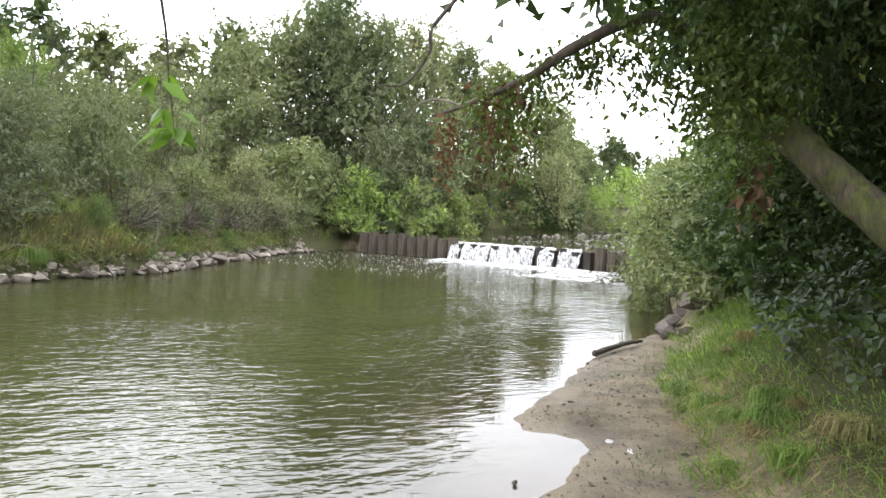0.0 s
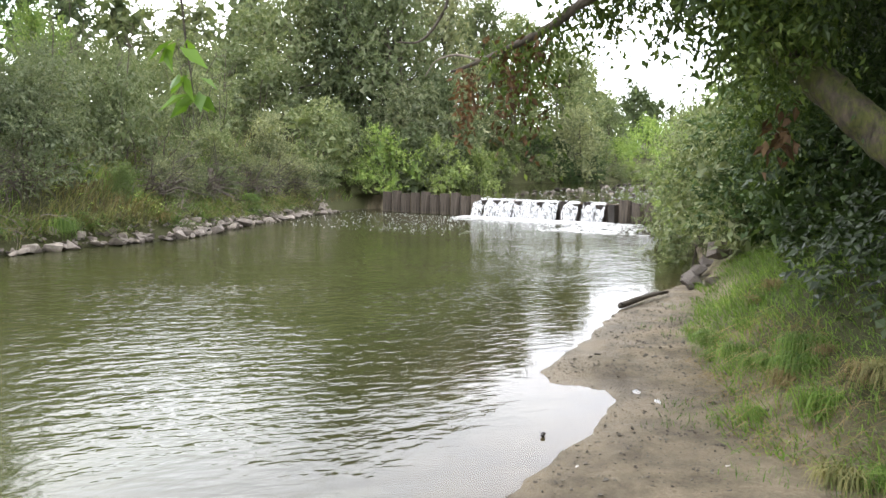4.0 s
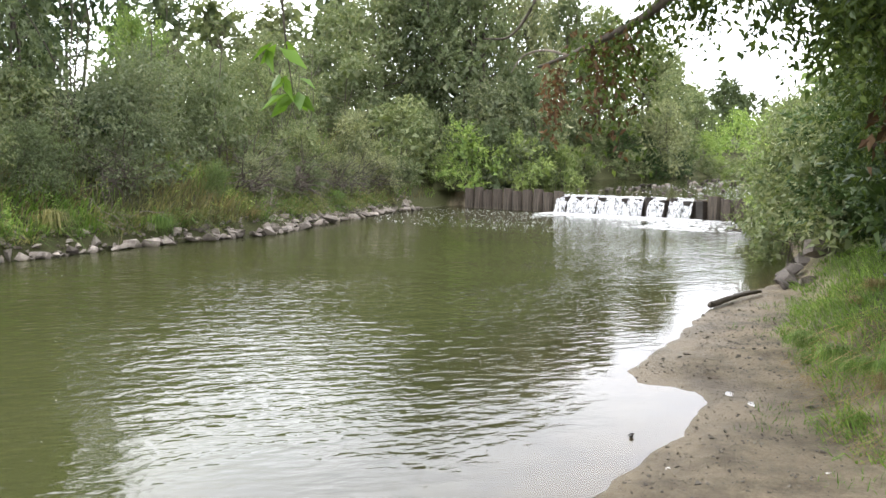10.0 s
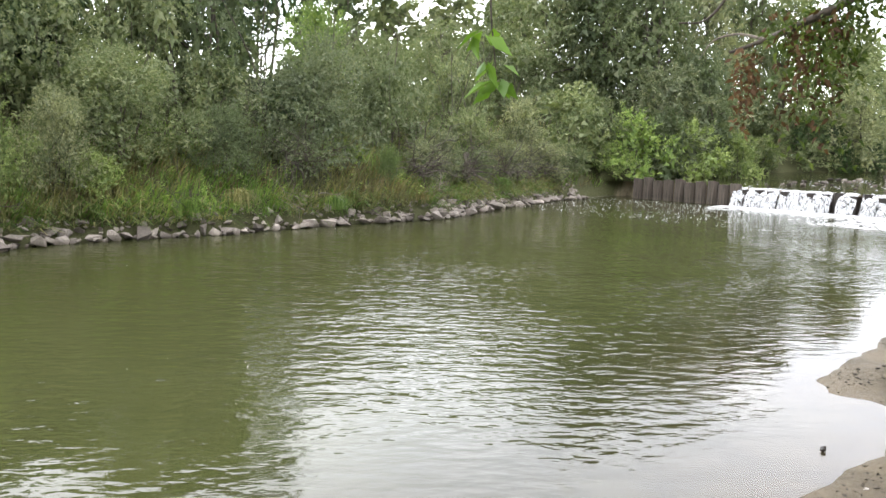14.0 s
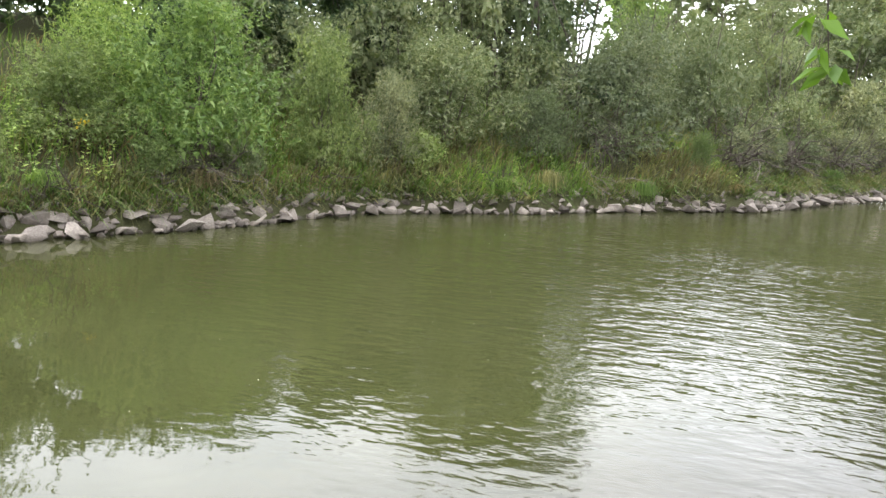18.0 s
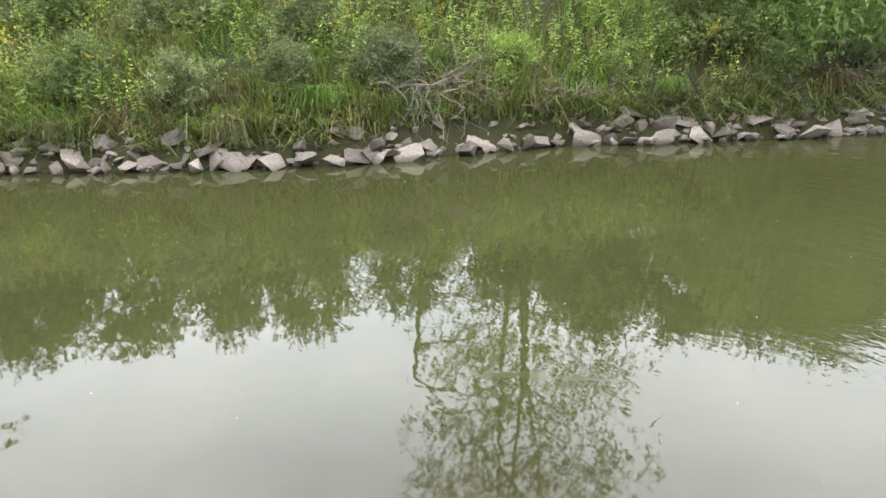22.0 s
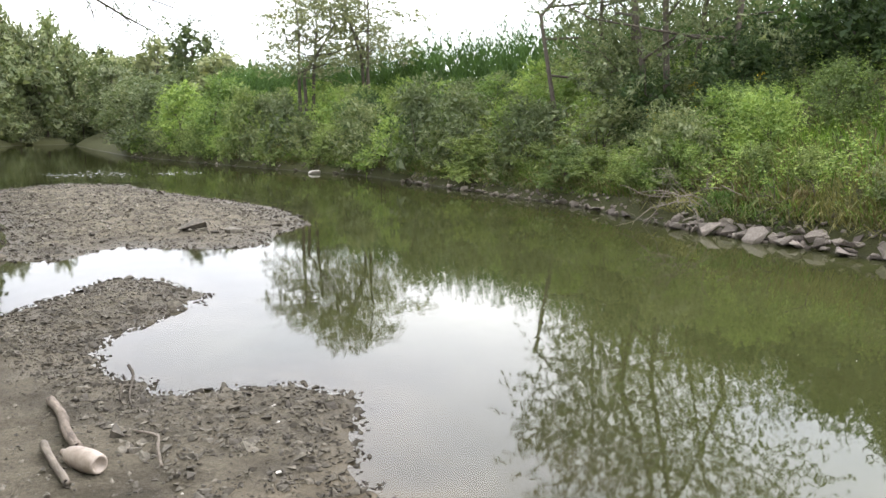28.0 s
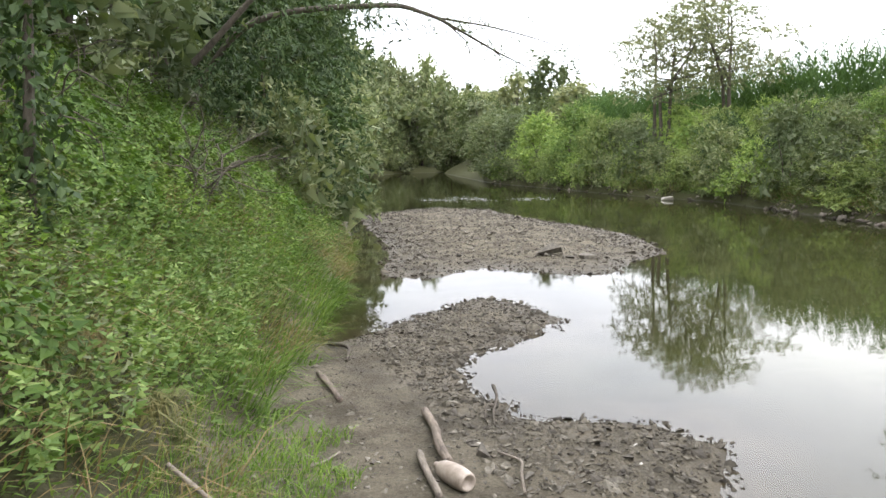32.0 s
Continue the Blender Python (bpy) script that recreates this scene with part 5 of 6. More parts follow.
# downstream, far side: rounded bushes along the water, then up the slope
for row in [("w", -13.4, -9.8, 1.6, 2.0), ("f", -14.3, -8.6, 1.3, 1.8), ("w", -15.2, -13.4, 1.7, 2.6), ("w", -15.6, -16.4, 1.8, 2.4), ("o", -15.2, -18.6, 1.3, 2.4), ("w", -15.9, -19.6, 2.4, 3.0), ("w", -16.2, -22.6, 3.0, 3.0), ("f", -16.4, -25.0, 1.8, 2.6),
            ("d", -17.4, -24.0, 2.4, 2.6), ("w", -16.9, -27.4, 2.6, 3.0), ("o", -16.5, -30.4, 1.4, 2.0), ("d", -18.2, -29.4, 2.4, 2.8)]:
    grow(*row)
for row in [("w", -17.0, -34.0, 2.8, 3.0), ("o", -16.4, -38.0, 3.2, 3.2), ("f", -17.4, -42.5, 4.0, 4.4), ("f", -16.8, -48.5, 4.0, 4.2), ("w", -17.0, -54.0, 4.2, 5.0), ("w", -17.2, -60.0, 4.6, 6.0)]:
    grow(*row)
far_row("ofwo", -30, -9, 1.5, 0.55, 0.9, 1.7, 0.3)
far_row("fowf", -30, -9, 2.4, 2.6, 1.2, 2.0, 0.6)
far_row("ofow", -31, -11, 2.7, 4.6, 1.4, 2.4, 0.8)
far_row("ofw", -62, -30, 2.0, 0.6, 1.5, 2.4, 0.4)
far_row("fowf", -62, -30, 2.2, 3.2, 2.0, 3.0, 0.7)
far_row("wof", -64, -11, 2.4, 6.4, 1.3, 2.4, 0.7)
far_row("wfw", -88, -62, 4.2, 3.5, 4.4, 5.0, 1.5, "far")
far_row("wfs", -150, -88, 4.8, 3.5, 8.5, 7.0, 2.0, "far")
far_row("fs", -88, -60, 6.0, 9.0, 4.6, 5.0, 2.0, "far")
far_row("fs", -150, -88, 7.5, 11.0, 9.5, 7.5, 4.0, "far")
for row in [("d", -16.4, -13.0, 2.0, 2.6), ("d", -17.0, -10.8, 1.8, 2.4), ("w", -18.2, -15.0, 2.4, 3.0), ("d", -18.8, -11.4, 2.0, 2.6)]:
    grow(*row)
# near bank, upstream
for row in [("d", 5.6, 13.4, 2.6, 3.2), ("w", 5.9, 15.2, 2.8, 3.2), ("w", 6.0, 16.6, 2.8, 3.0), ("w", 6.4, 18.4, 2.9, 3.0), ("f", 7.0, 20.4, 2.8, 3.0), ("f", 7.6, 22.6, 2.6, 3.0), ("w", 8.6, 25.6, 2.6, 3.0), ("f", 9.8, 28.6, 2.6, 3.0), ("f", 10.6, 32.0, 2.6, 3.0)]:
    grow(*row)
for row in [("w", 12.6, 38.0, 2.9, 3.4), ("f", 16.0, 43.0, 2.9, 3.4), ("f", 19.5, 49.0, 3.1, 3.6), ("w", 8.2, 16.0, 4.6, 4.0), ("w", 9.0, 20.0, 4.6, 4.0), ("f", 10.2, 25.0, 4.4, 4.0), ("d", 6.9, 13.6, 5.0, 4.2, "fine")]:
    grow(*row)
# the tree at 7.6, 5.0 is unseen, added to keep light off the slope
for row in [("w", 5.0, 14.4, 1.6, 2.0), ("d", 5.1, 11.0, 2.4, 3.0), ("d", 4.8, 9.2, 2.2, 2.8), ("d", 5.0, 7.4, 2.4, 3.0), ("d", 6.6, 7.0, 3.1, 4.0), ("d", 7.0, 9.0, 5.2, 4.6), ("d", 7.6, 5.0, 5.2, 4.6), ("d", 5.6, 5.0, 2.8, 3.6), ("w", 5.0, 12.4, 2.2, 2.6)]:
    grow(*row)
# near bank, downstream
# the last two trees are unseen, added to close and shade the bank
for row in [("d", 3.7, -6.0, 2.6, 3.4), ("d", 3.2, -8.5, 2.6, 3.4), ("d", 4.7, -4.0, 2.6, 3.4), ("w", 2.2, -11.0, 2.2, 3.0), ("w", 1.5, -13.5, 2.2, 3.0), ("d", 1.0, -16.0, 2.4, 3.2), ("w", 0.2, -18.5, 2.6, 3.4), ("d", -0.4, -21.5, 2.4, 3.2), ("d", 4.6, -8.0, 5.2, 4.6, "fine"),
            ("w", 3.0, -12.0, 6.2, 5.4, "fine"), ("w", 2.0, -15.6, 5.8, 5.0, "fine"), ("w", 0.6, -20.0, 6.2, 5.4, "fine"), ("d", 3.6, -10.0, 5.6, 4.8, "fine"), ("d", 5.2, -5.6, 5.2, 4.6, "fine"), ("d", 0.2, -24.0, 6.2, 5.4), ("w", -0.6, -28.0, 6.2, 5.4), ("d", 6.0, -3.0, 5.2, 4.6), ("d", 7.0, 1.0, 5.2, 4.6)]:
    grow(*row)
for row in [("w", 1.4, -34.0, 7.2, 5.0), ("d", -1.2, -33.0, 6.4, 5.4), ("w", -1.0, -40.0, 9.6, 6.4), ("s", -1.7, -48.0, 10.2, 7.0), ("w", -2.6, -57.0, 11.4, 7.6), ("s", -2.4, -53.0, 10.6, 7.2), ("w", -1.6, -44.0, 9.8, 6.6), ("w", -3.4, -62.0, 11.6, 7.6)]:
    grow(*row)
y = -15.0
while y > -64:
    e = float(edge(NEAR_EDGE, y))
    q = rng.uniform(0.85, 1.15) * (1.0 if y > -30 else 1.25)
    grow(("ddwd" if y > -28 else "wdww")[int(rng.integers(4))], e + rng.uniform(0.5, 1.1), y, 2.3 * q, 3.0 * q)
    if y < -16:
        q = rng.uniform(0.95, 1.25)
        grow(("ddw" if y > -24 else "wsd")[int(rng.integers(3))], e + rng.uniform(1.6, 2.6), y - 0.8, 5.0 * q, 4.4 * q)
    y -= rng.uniform(1.8, 2.6) * (1.0 if y > -30 else 1.5)
for k in range(15):
    y = -62 - k * 6.2
    e = float(edge(NEAR_EDGE, y))
    q = rng.uniform(1.0, 1.2) * (1.2 if -118 < y < -95 else 1.0)
    grow("w", e + rng.uniform(0.3, 1.5), y, 9.5 * q, 7.5 * q, "far")
    grow("ws"[k % 2], e + rng.uniform(-0.6, 0.2), y - 2.5, 5.2, 5.0, "far")
    grow("fs"[k % 2], e + rng.uniform(4, 7), y - 2, 9.5 * q, 8.0 * q, "far")
for row in [("w", -10.6, -102.0, 16.0, 10.0), ("w", -13.6, -110.0, 15.6, 9.5), ("w", -17.6, -116.5, 14.4, 9.0), ("s", -20.4, -118.5, 13.2, 8.0), ("w", -23.6, -122.0, 16.4, 7.0), ("w", -26.4, -125.0, 13.4, 8.0), ("f", -30.0, -128.0, 12.2, 9.5), ("s", -34.0, -132.0, 11.6, 9.5)]:
    grow(*row, size="far")
# low willows down to the water at the far bend
y = -106.0
while y > -140:
    grow("ws"[int(rng.integers(2))], float(edge(NEAR_EDGE, y)) + 0.3, y, rng.uniform(3.0, 4.2), 5.0, "far")
    grow("wf"[int(rng.integers(2))], float(edge(FAR_EDGE, y)) - 0.3, y, rng.uniform(3.0, 4.2), 5.0, "far")
    y -= 2.6
# open-crowned trees on the far bank's top
airy = crowned("airy_tree", 31, 6.6, 2.5, 16, 62, 13, 0.14, 0.055, SILVER, "airy small tree with open crown on the bank's top", "tree", foot=0.46, stems=3, stem_r=0.075, up=0.1, twig=0.5, fill=0, flat=0.55, widest=0.75)
for x, y, a, h in [(-19.2, -35.4, 20, 7.2), (-21.0, -34.4, 150, 7.0)]:
    put(airy, x, y, ground_at(x, y) - 0.1, a, 1.4, h / 6.6)
spread = crowned("spreading_tree", 33, 8.0, 3.8, 26, 84, 12, 0.115, 0.05, WILLOW, "large spreading tree with dark bare limbs", "tree", foot=0.16, stems=4, stem_r=0.085, up=0.15, twig=0.55, fill=3, flat=0.7, widest=0.7)
for x, y, a, s, h in [(-17.4, -12.6, 0, 1.15, 9.4), (-19.4, -16.4, 130, 0.95, 7.8), (-16.9, 4.2, 60, 0.88, 9.6)]:
    put(spread, x, y, ground_at(x, y) - 0.1, a, s, h / 8.0)
for q in (thin, airy, spread, *PLANTS.values()):
    for o in (*q.children_recursive, q):
        bpy.data.objects.remove(o)

herbs("maize_field", 15000, (-33, -21, -66, -6), lambda x, y, z, df, dn: (df > 7.4) & (df < 11.0), 2.7, 0.6, 0.075, CORN, "tall green maize standing on the far field", 77, 17, up=(0.9, 2.6), sway=0.05, droop=0.15, foot=-0.15)

# ---- leaning tree with creeper, over the sand ----


def strands(name, tops, drop, per, leaf, width, material, parent, label, seed, sway=0.18):
    """Hanging shoots with leaves down their length."""
    r = np.random.default_rng(seed)
    n = len(tops)
    u = r.random((n, per))
    at = np.repeat(tops[:, None], per, 1) + r.normal(size=(n, per, 3)) * (0.05, 0.05, 0.03)
    at[..., 2] -= u * np.asarray(drop)[:, None]
    a = r.random((n, 1)) * 6.28
    at[..., 0] += np.cos(a) * sway * u
    at[..., 1] += np.sin(a) * sway * u
    way = r.normal(size=(n, per, 3)) * (0.8, 0.8, 0.4) + (0, 0, -0.5)
    s = r.uniform(0.6, 1.25, n * per)
    v, f = blades(at.reshape(-1, 3), way.reshape(-1, 3), leaf * s, width * s, r, 0.15, 0.4)
    return part(name, mesh_np(name, v, f, material), parent, label)


def bent(points, r0, r1, steps=6, rough=0.0):
    """A tube along a smooth line through a few points."""
    p = np.array(points, float)
    t = np.linspace(0, len(p) - 1, (len(p) - 1) * steps + 1)
    k = np.clip(t.astype(int), 0, len(p) - 2)
    u = (t - k)[:, None]
    g = np.gradient(p, axis=0)
    q = p[k] * (1 + 2 * u) * (1 - u) ** 2 + g[k] * u * (1 - u) ** 2 + p[k + 1] * u * u * (3 - 2 * u) + g[k + 1] * u * u * (u - 1)
    v, f = tube(q, np.linspace(r0, r1, len(q)), 10 if not rough else 16)
    if rough:
        v = v + rough * np.stack([vnoise(v[:, 0] * 9, v[:, 2] * 9 + v[:, 1] * 4, k) + 0.6 * vnoise(v[:, 1] * 23, v[:, 2] * 23, k + 5) for k in (201, 202, 203)], -1) * 2
    return v, f


rng = np.random.default_rng(120)
lean = tagged(new("leaning_tree"), "old mossy tree leaning out over the sand, hung with creeper", "tree")
trunk = part("trunk", mesh_np("trunk", *bent([(4.6, 4.6, ground_at(4.6, 4.6) - 0.2), (3.6, 4.75, 1.22), (3.05, 5.03, 1.7), (2.82, 5.32, 2.0), (2.58, 5.56, 2.3), (2.4, 5.92, 2.66), (2.28, 6.41, 3.12), (2.1, 6.9, 4.0)], 0.16, 0.08, 8, 0.014), MOSSY, True), lean, "thick mossy trunk with torn pale bark")
bough = part("limb", mesh_np("limb", *bent([(2.31, 6.41, 3.0), (1.8, 6.4, 3.3), (1.23, 6.41, 3.06), (0.93, 6.67, 2.86), (0.59, 6.91, 2.7), (0.38, 7.2, 2.63), (0.15, 7.34, 2.56)], 0.06, 0.012, 6, 0.004), BARK, True), trunk, "dark bare limb")
part("branch", mesh_np("branch", *bent([(0.4, 7.17, 2.64), (0.2, 7.3, 2.7), (0.02, 7.4, 2.66), (-0.08, 7.42, 2.52)], 0.014, 0.004), DRYWOOD, True), trunk, "pale broken twig")
part("branch", mesh_np("branch", *bent([(2.0, 6.6, 3.7), (0.7, 5.6, 3.5), (0.12, 5.36, 2.95), (0.06, 5.34, 2.72), (-0.08, 5.33, 2.52), (-0.24, 5.33, 2.5)], 0.02, 0.005), BARK, True), trunk)
part("branch", mesh_np("branch", *bent([(2.0, 6.6, 3.6), (0.6, 4.4, 3.4), (-0.5, 3.0, 2.85), (-0.77, 2.76, 2.5), (-0.77, 2.76, 2.2), (-0.74, 2.76, 1.94)], 0.014, 0.0012), BARK, True), trunk)
n = 70
q = rng.random((n, 1))
arch = np.array([1.8, 6.3, 3.3]) * (1 - q) + np.array([0.55, 6.95, 2.74]) * q + rng.normal(size=(n, 3)) * (0.08, 0.08, 0.06)
strands("arch_leaves", arch, rng.uniform(0.1, 0.5, n), 20, 0.06, 0.034, CREEPER, bough, "creeper leaves along the bare limb", 121)
brown = np.array([0.7, 6.86, 2.8]) + rng.normal(size=(22, 3)) * (0.12, 0.1, 0.05)
strands("withered_leaves", brown, rng.uniform(0.4, 1.0, 22), 15, 0.065, 0.034, RUSTY, bough, "withered brown leaves hanging from the limb", 122, 0.08)
strands("hanging_leaves", brown + (0.06, 0.05, 0), rng.uniform(0.4, 1.2, 22), 24, 0.06, 0.032, CREEPER, bough, "thin green shoots hanging from the limb", 123, 0.12)
red = np.array([0.3, 7.3, 2.55]) + rng.normal(size=(9, 3)) * (0.05, 0.05, 0.02)
strands("withered_leaves", red, rng.uniform(0.35, 0.7, 9), 24, 0.06, 0.03, RUSTY, bough, "withered reddish-brown leaves hanging from the limb's tip", 127, 0.05)
n = 560
yy = rng.uniform(5.2, 9.8, n)
xx = 0.36 * yy + 0.12 + rng.random(n) ** 1.2 * 2.6
zt = 2.6 + rng.random(n) * 1.6 + 0.25 * (xx - 0.36 * yy)
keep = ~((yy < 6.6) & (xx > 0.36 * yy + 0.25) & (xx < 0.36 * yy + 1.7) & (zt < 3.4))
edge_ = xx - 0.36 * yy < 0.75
# shaded inside and lit edge of the curtain are set by leaf colour
for nm, ok, mat, lab, seed in (("curtain_leaves", keep & ~edge_, SHADEVINE, "dense curtain of creeper leaves, coloured dark for shade", 124), ("curtain_leaves", keep & edge_, CREEPER, "creeper leaves at the curtain's edge, coloured lighter as lit", 129)):
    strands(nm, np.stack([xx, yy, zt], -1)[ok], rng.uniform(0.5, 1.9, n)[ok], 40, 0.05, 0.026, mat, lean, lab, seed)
n = 90
q = rng.random((n, 1))
fore = np.array([2.42, 5.45, 2.75]) * (1 - q) + np.array([1.75, 5.75, 3.2]) * q + rng.normal(size=(n, 3)) * (0.16, 0.1, 0.14)
strands("creeper_leaves", fore, rng.uniform(0.25, 1.1, n) * (0.35 + 0.65 * q[:, 0]), 26, 0.062, 0.034, CREEPER, lean, "yellowish-green creeper leaves hung about the trunk", 126)
rust = np.array([2.33, 5.5, 2.1]) + rng.normal(size=(7, 3)) * (0.05, 0.05, 0.05)
strands("withered_leaves", rust, rng.uniform(0.1, 0.3, 7), 7, 0.1, 0.06, RUSTY, lean, "rust-red withered creeper leaves by the trunk", 130, 0.05)
n = 110
top = np.stack([rng.uniform(1.3, 3.4, n), rng.uniform(4.9, 6.6, n), rng.uniform(2.85, 3.6, n)], -1)
top = top[top[:, 0] > 0.27 * top[:, 1]]
strands("canopy_leaves", top, rng.uniform(0.1, 0.45, len(top)), 30, 0.06, 0.032, SHADEVINE, lean, "leaves hanging under the canopy, coloured dark for shade", 125)
# crown widened above the view into a leaf roof that blocks skylight
c = np.array([(2.3, 6.2, 4.3), (3.2, 5.6, 4.4), (1.5, 6.5, 4.2), (2.4, 5.0, 4.5), (3.6, 6.8, 4.3), (4.6, 5.6, 4.4), (4.4, 7.6, 4.2), (3.4, 8.2, 4.3), (5.4, 6.6, 4.2), (4.2, 4.2, 4.5),
              (5.6, 4.8, 4.6), (6.6, 5.8, 4.6), (6.4, 7.6, 4.6), (5.4, 9.0, 4.5), (4.4, 9.4, 4.4), (6.8, 3.8, 4.8), (5.2, 3.2, 4.7)])
p = np.repeat(c, 2200, 0) + rng.normal(size=(len(c) * 2200, 3)) * (0.75, 0.75, 0.3)
part("crown", mesh_np("crown", *blades(p, rng.normal(size=p.shape) + (0, 0, -0.3), 0.17, 0.115, rng, slim=True), SHADEVINE), lean)
sp = np.repeat(np.array([(-0.79, 2.76, 2.1), (-0.755, 2.76, 2.0), (-0.735, 2.76, 1.95)]), 6, 0) + rng.normal(size=(18, 3)) * (0.02, 0.02, 0.01)
aa = np.tile(np.arange(6) * 1.0472, 3) + rng.normal(size=18) * 0.3
way = np.stack([np.cos(aa), np.sin(aa) * 0.6, np.full(18, -0.75)], -1)
for k in range(18):
    part("leaf", mesh_np("leaf", *blades(sp[k:k + 1], way[k:k + 1] * (1, 1, rng.uniform(0.3, 1.6)), rng.uniform(0.06, 0.1), 0.042, rng, 0.1, 0.3), SPRIG), lean, "bright green hanging leaf")

# limb reaching over the water downstream
reach = tagged(new("overhanging_tree"), "dark riverside tree with a long limb over the water", "tree")
part("trunk", mesh_np("trunk", *bent([(1.2, -13.6, ground_at(1.2, -13.6) - 0.2), (0.9, -13.5, 3.0), (0.0, -12.9, 3.9), (-1.79, -12.26, 4.05), (-2.49, -12.14, 3.92), (-2.94, -12.05, 3.69), (-3.51, -11.89, 3.34), (-4.07, -11.71, 3.03)], 0.065, 0.005), BARK, True), reach)
part("branch", mesh_np("branch", *bent([(-2.6, -12.12, 3.87), (-3.4, -11.95, 3.72), (-4.1, -11.7, 3.5), (-4.57, -11.53, 3.28)], 0.018, 0.003), BARK, True), reach)
part("branch", mesh_np("branch", *bent([(-2.75, -12.08, 3.8), (-3.05, -11.98, 3.5), (-3.15, -12.0, 3.2), (-3.35, -11.92, 3.0)], 0.012, 0.003), BARK, True), reach)
part("branch", mesh_np("branch", *bent([(-3.3, -11.95, 3.48), (-3.6, -11.9, 3.25), (-3.7, -11.85, 3.05), (-3.95, -11.8, 2.92)], 0.01, 0.002), BARK, True), reach)
part("limb", mesh_np("limb", *bent([(0.9, -12.4, 3.2), (-0.6, -11.9, 4.6), (-2.2, -11.6, 5.3), (-3.8, -11.3, 5.0)], 0.05, 0.006), BARK, True), reach)
q = rng.random((170, 1))
p = np.where(q < 0.5, np.array([-1.0, -12.4, 4.2]) + (np.array([-2.8, -12.1, 3.85]) - np.array([-1.0, -12.4, 4.2])) * q * 2, np.array([-2.8, -12.1, 3.85]) + (np.array([-4.45, -11.65, 3.2]) - np.array([-2.8, -12.1, 3.85])) * (q - 0.5) * 2)
v, f = sprays(p + rng.normal(size=p.shape) * (0.15, 0.2, 0.1), rng.normal(size=p.shape) + (-0.5, 0, -0.5), np.full(170, 0.36), 13, 0.065, 0.018, rng)
part("crown", mesh_np("crown", v, f, WILLOW), reach)
q = rng.random((260, 1))
p = np.array([1.2, -13.2, 2.9]) * (1 - q) + np.array([-1.7, -12.1, 4.1]) * q + rng.normal(size=(260, 3)) * (0.3, 0.45, 0.45)
v, f = sprays(p, rng.normal(size=p.shape) + (-0.3, 0.2, -0.3), np.full(260, 0.5), 15, 0.11, 0.035, rng)
part("crown", mesh_np("crown", v, f, DEEPSHADE), reach)

# ---- dead wood ----


def dead_brush(name, seed, at, n, length, way, material, label, r0=0.014):
    r = np.random.default_rng(seed)
    thing = tagged(new(name), label, "dead branches")
    for _ in range(n):
        w = unit(np.array(way) + r.normal(size=3) * 0.55)
        lp, lr = limb(r, np.array(at) + r.normal(size=3) * (0.2, 0.25, 0.08), w, length * r.uniform(0.5, 1.2), r0 * r.uniform(0.6, 1.3), 0.003, 0.55, -0.06, 7)
        pieces = [tube(lp, lr, 4)]
        for _ in range(3):
            i = int(r.integers(2, 6))
            sp_, sr_ = limb(r, lp[i], unit(w + r.normal(size=3) * 0.8), length * 0.35, lr[i] * 0.6, 0.002, 0.5, -0.03, 4)
            pieces.append(tube(sp_, sr_, 3))
        part("branch", mesh_np("branch", *join(pieces), material, True), thing)
    return thing


dead_brush("dead_brush", 1, (-11.0, 1.4, 0.75), 30, 1.25, (0.5, 0.35, 0.2), DRYWOOD, "tangle of dry grey branches over the stones")
dead_brush("dead_brush", 2, (-11.9, -8.6, 0.65), 15, 1.15, (0.75, -0.25, 0.12), DRYWOOD, "bleached dead branches reaching over the water", 0.013)
dead_brush("dead_brush", 3, (-6.4, 23.6, 0.6), 30, 1.3, (0.5, -0.2, 0.2), BARK, "heap of dark dead branches at the bank's foot", 0.022)
dead_brush("dead_brush", 4, (-5.4, 26.0, 0.5), 18, 1.2, (0.5, -0.2, 0.15), BARK, "heap of dark dead branches under a bush", 0.02)
dead_brush("dead_brush", 5, (-10.8, 4.9, 0.45), 18, 0.8, (0.4, -0.2, 0.05), BARK, "dark roots and twigs under a bush")
dead_brush("dead_bush", 6, (-12.0, -1.6, 0.7), 22, 1.3, (0.05, 0, 0.9), BARK, "upright bare brown twigs of a dead shrub", 0.008)
dead_brush("dead_bush", 7, (-11.8, 2.6, 0.9), 16, 1.1, (0.05, 0, 0.9), BARK, "upright bare brown twigs beside the dry tangle", 0.008)
foot = np.random.default_rng(160)
for y, n in ((2.6, 12), (3.5, 16), (6.4, 12), (7.6, 10), (9.3, 12), (-4.4, 10), (-6.6, 12), (12.6, 12), (15.0, 14), (18.6, 16)):
    x = float(edge(FAR_EDGE, y)) - 0.55
    dead_brush("dead_brush", int(y * 10) + 300, (x, y, ground_at(x, y) + 0.12), n, foot.uniform(0.5, 0.8), (0.6, foot.uniform(-0.5, 0.5), -0.05), DRYWOOD if foot.random() < 0.4 else BARK, "bare roots and dry twigs above the far stones", 0.009)
stump = tagged(new("stump", mesh_np("stump", *bent([(-6.7, 22.3, 0.1), (-6.3, 22.25, 0.55), (-6.0, 22.0, 1.0), (-6.1, 22.2, 1.5)], 0.22, 0.09), BARK, True)), "dark leaning stump at the bank's foot", "stump")


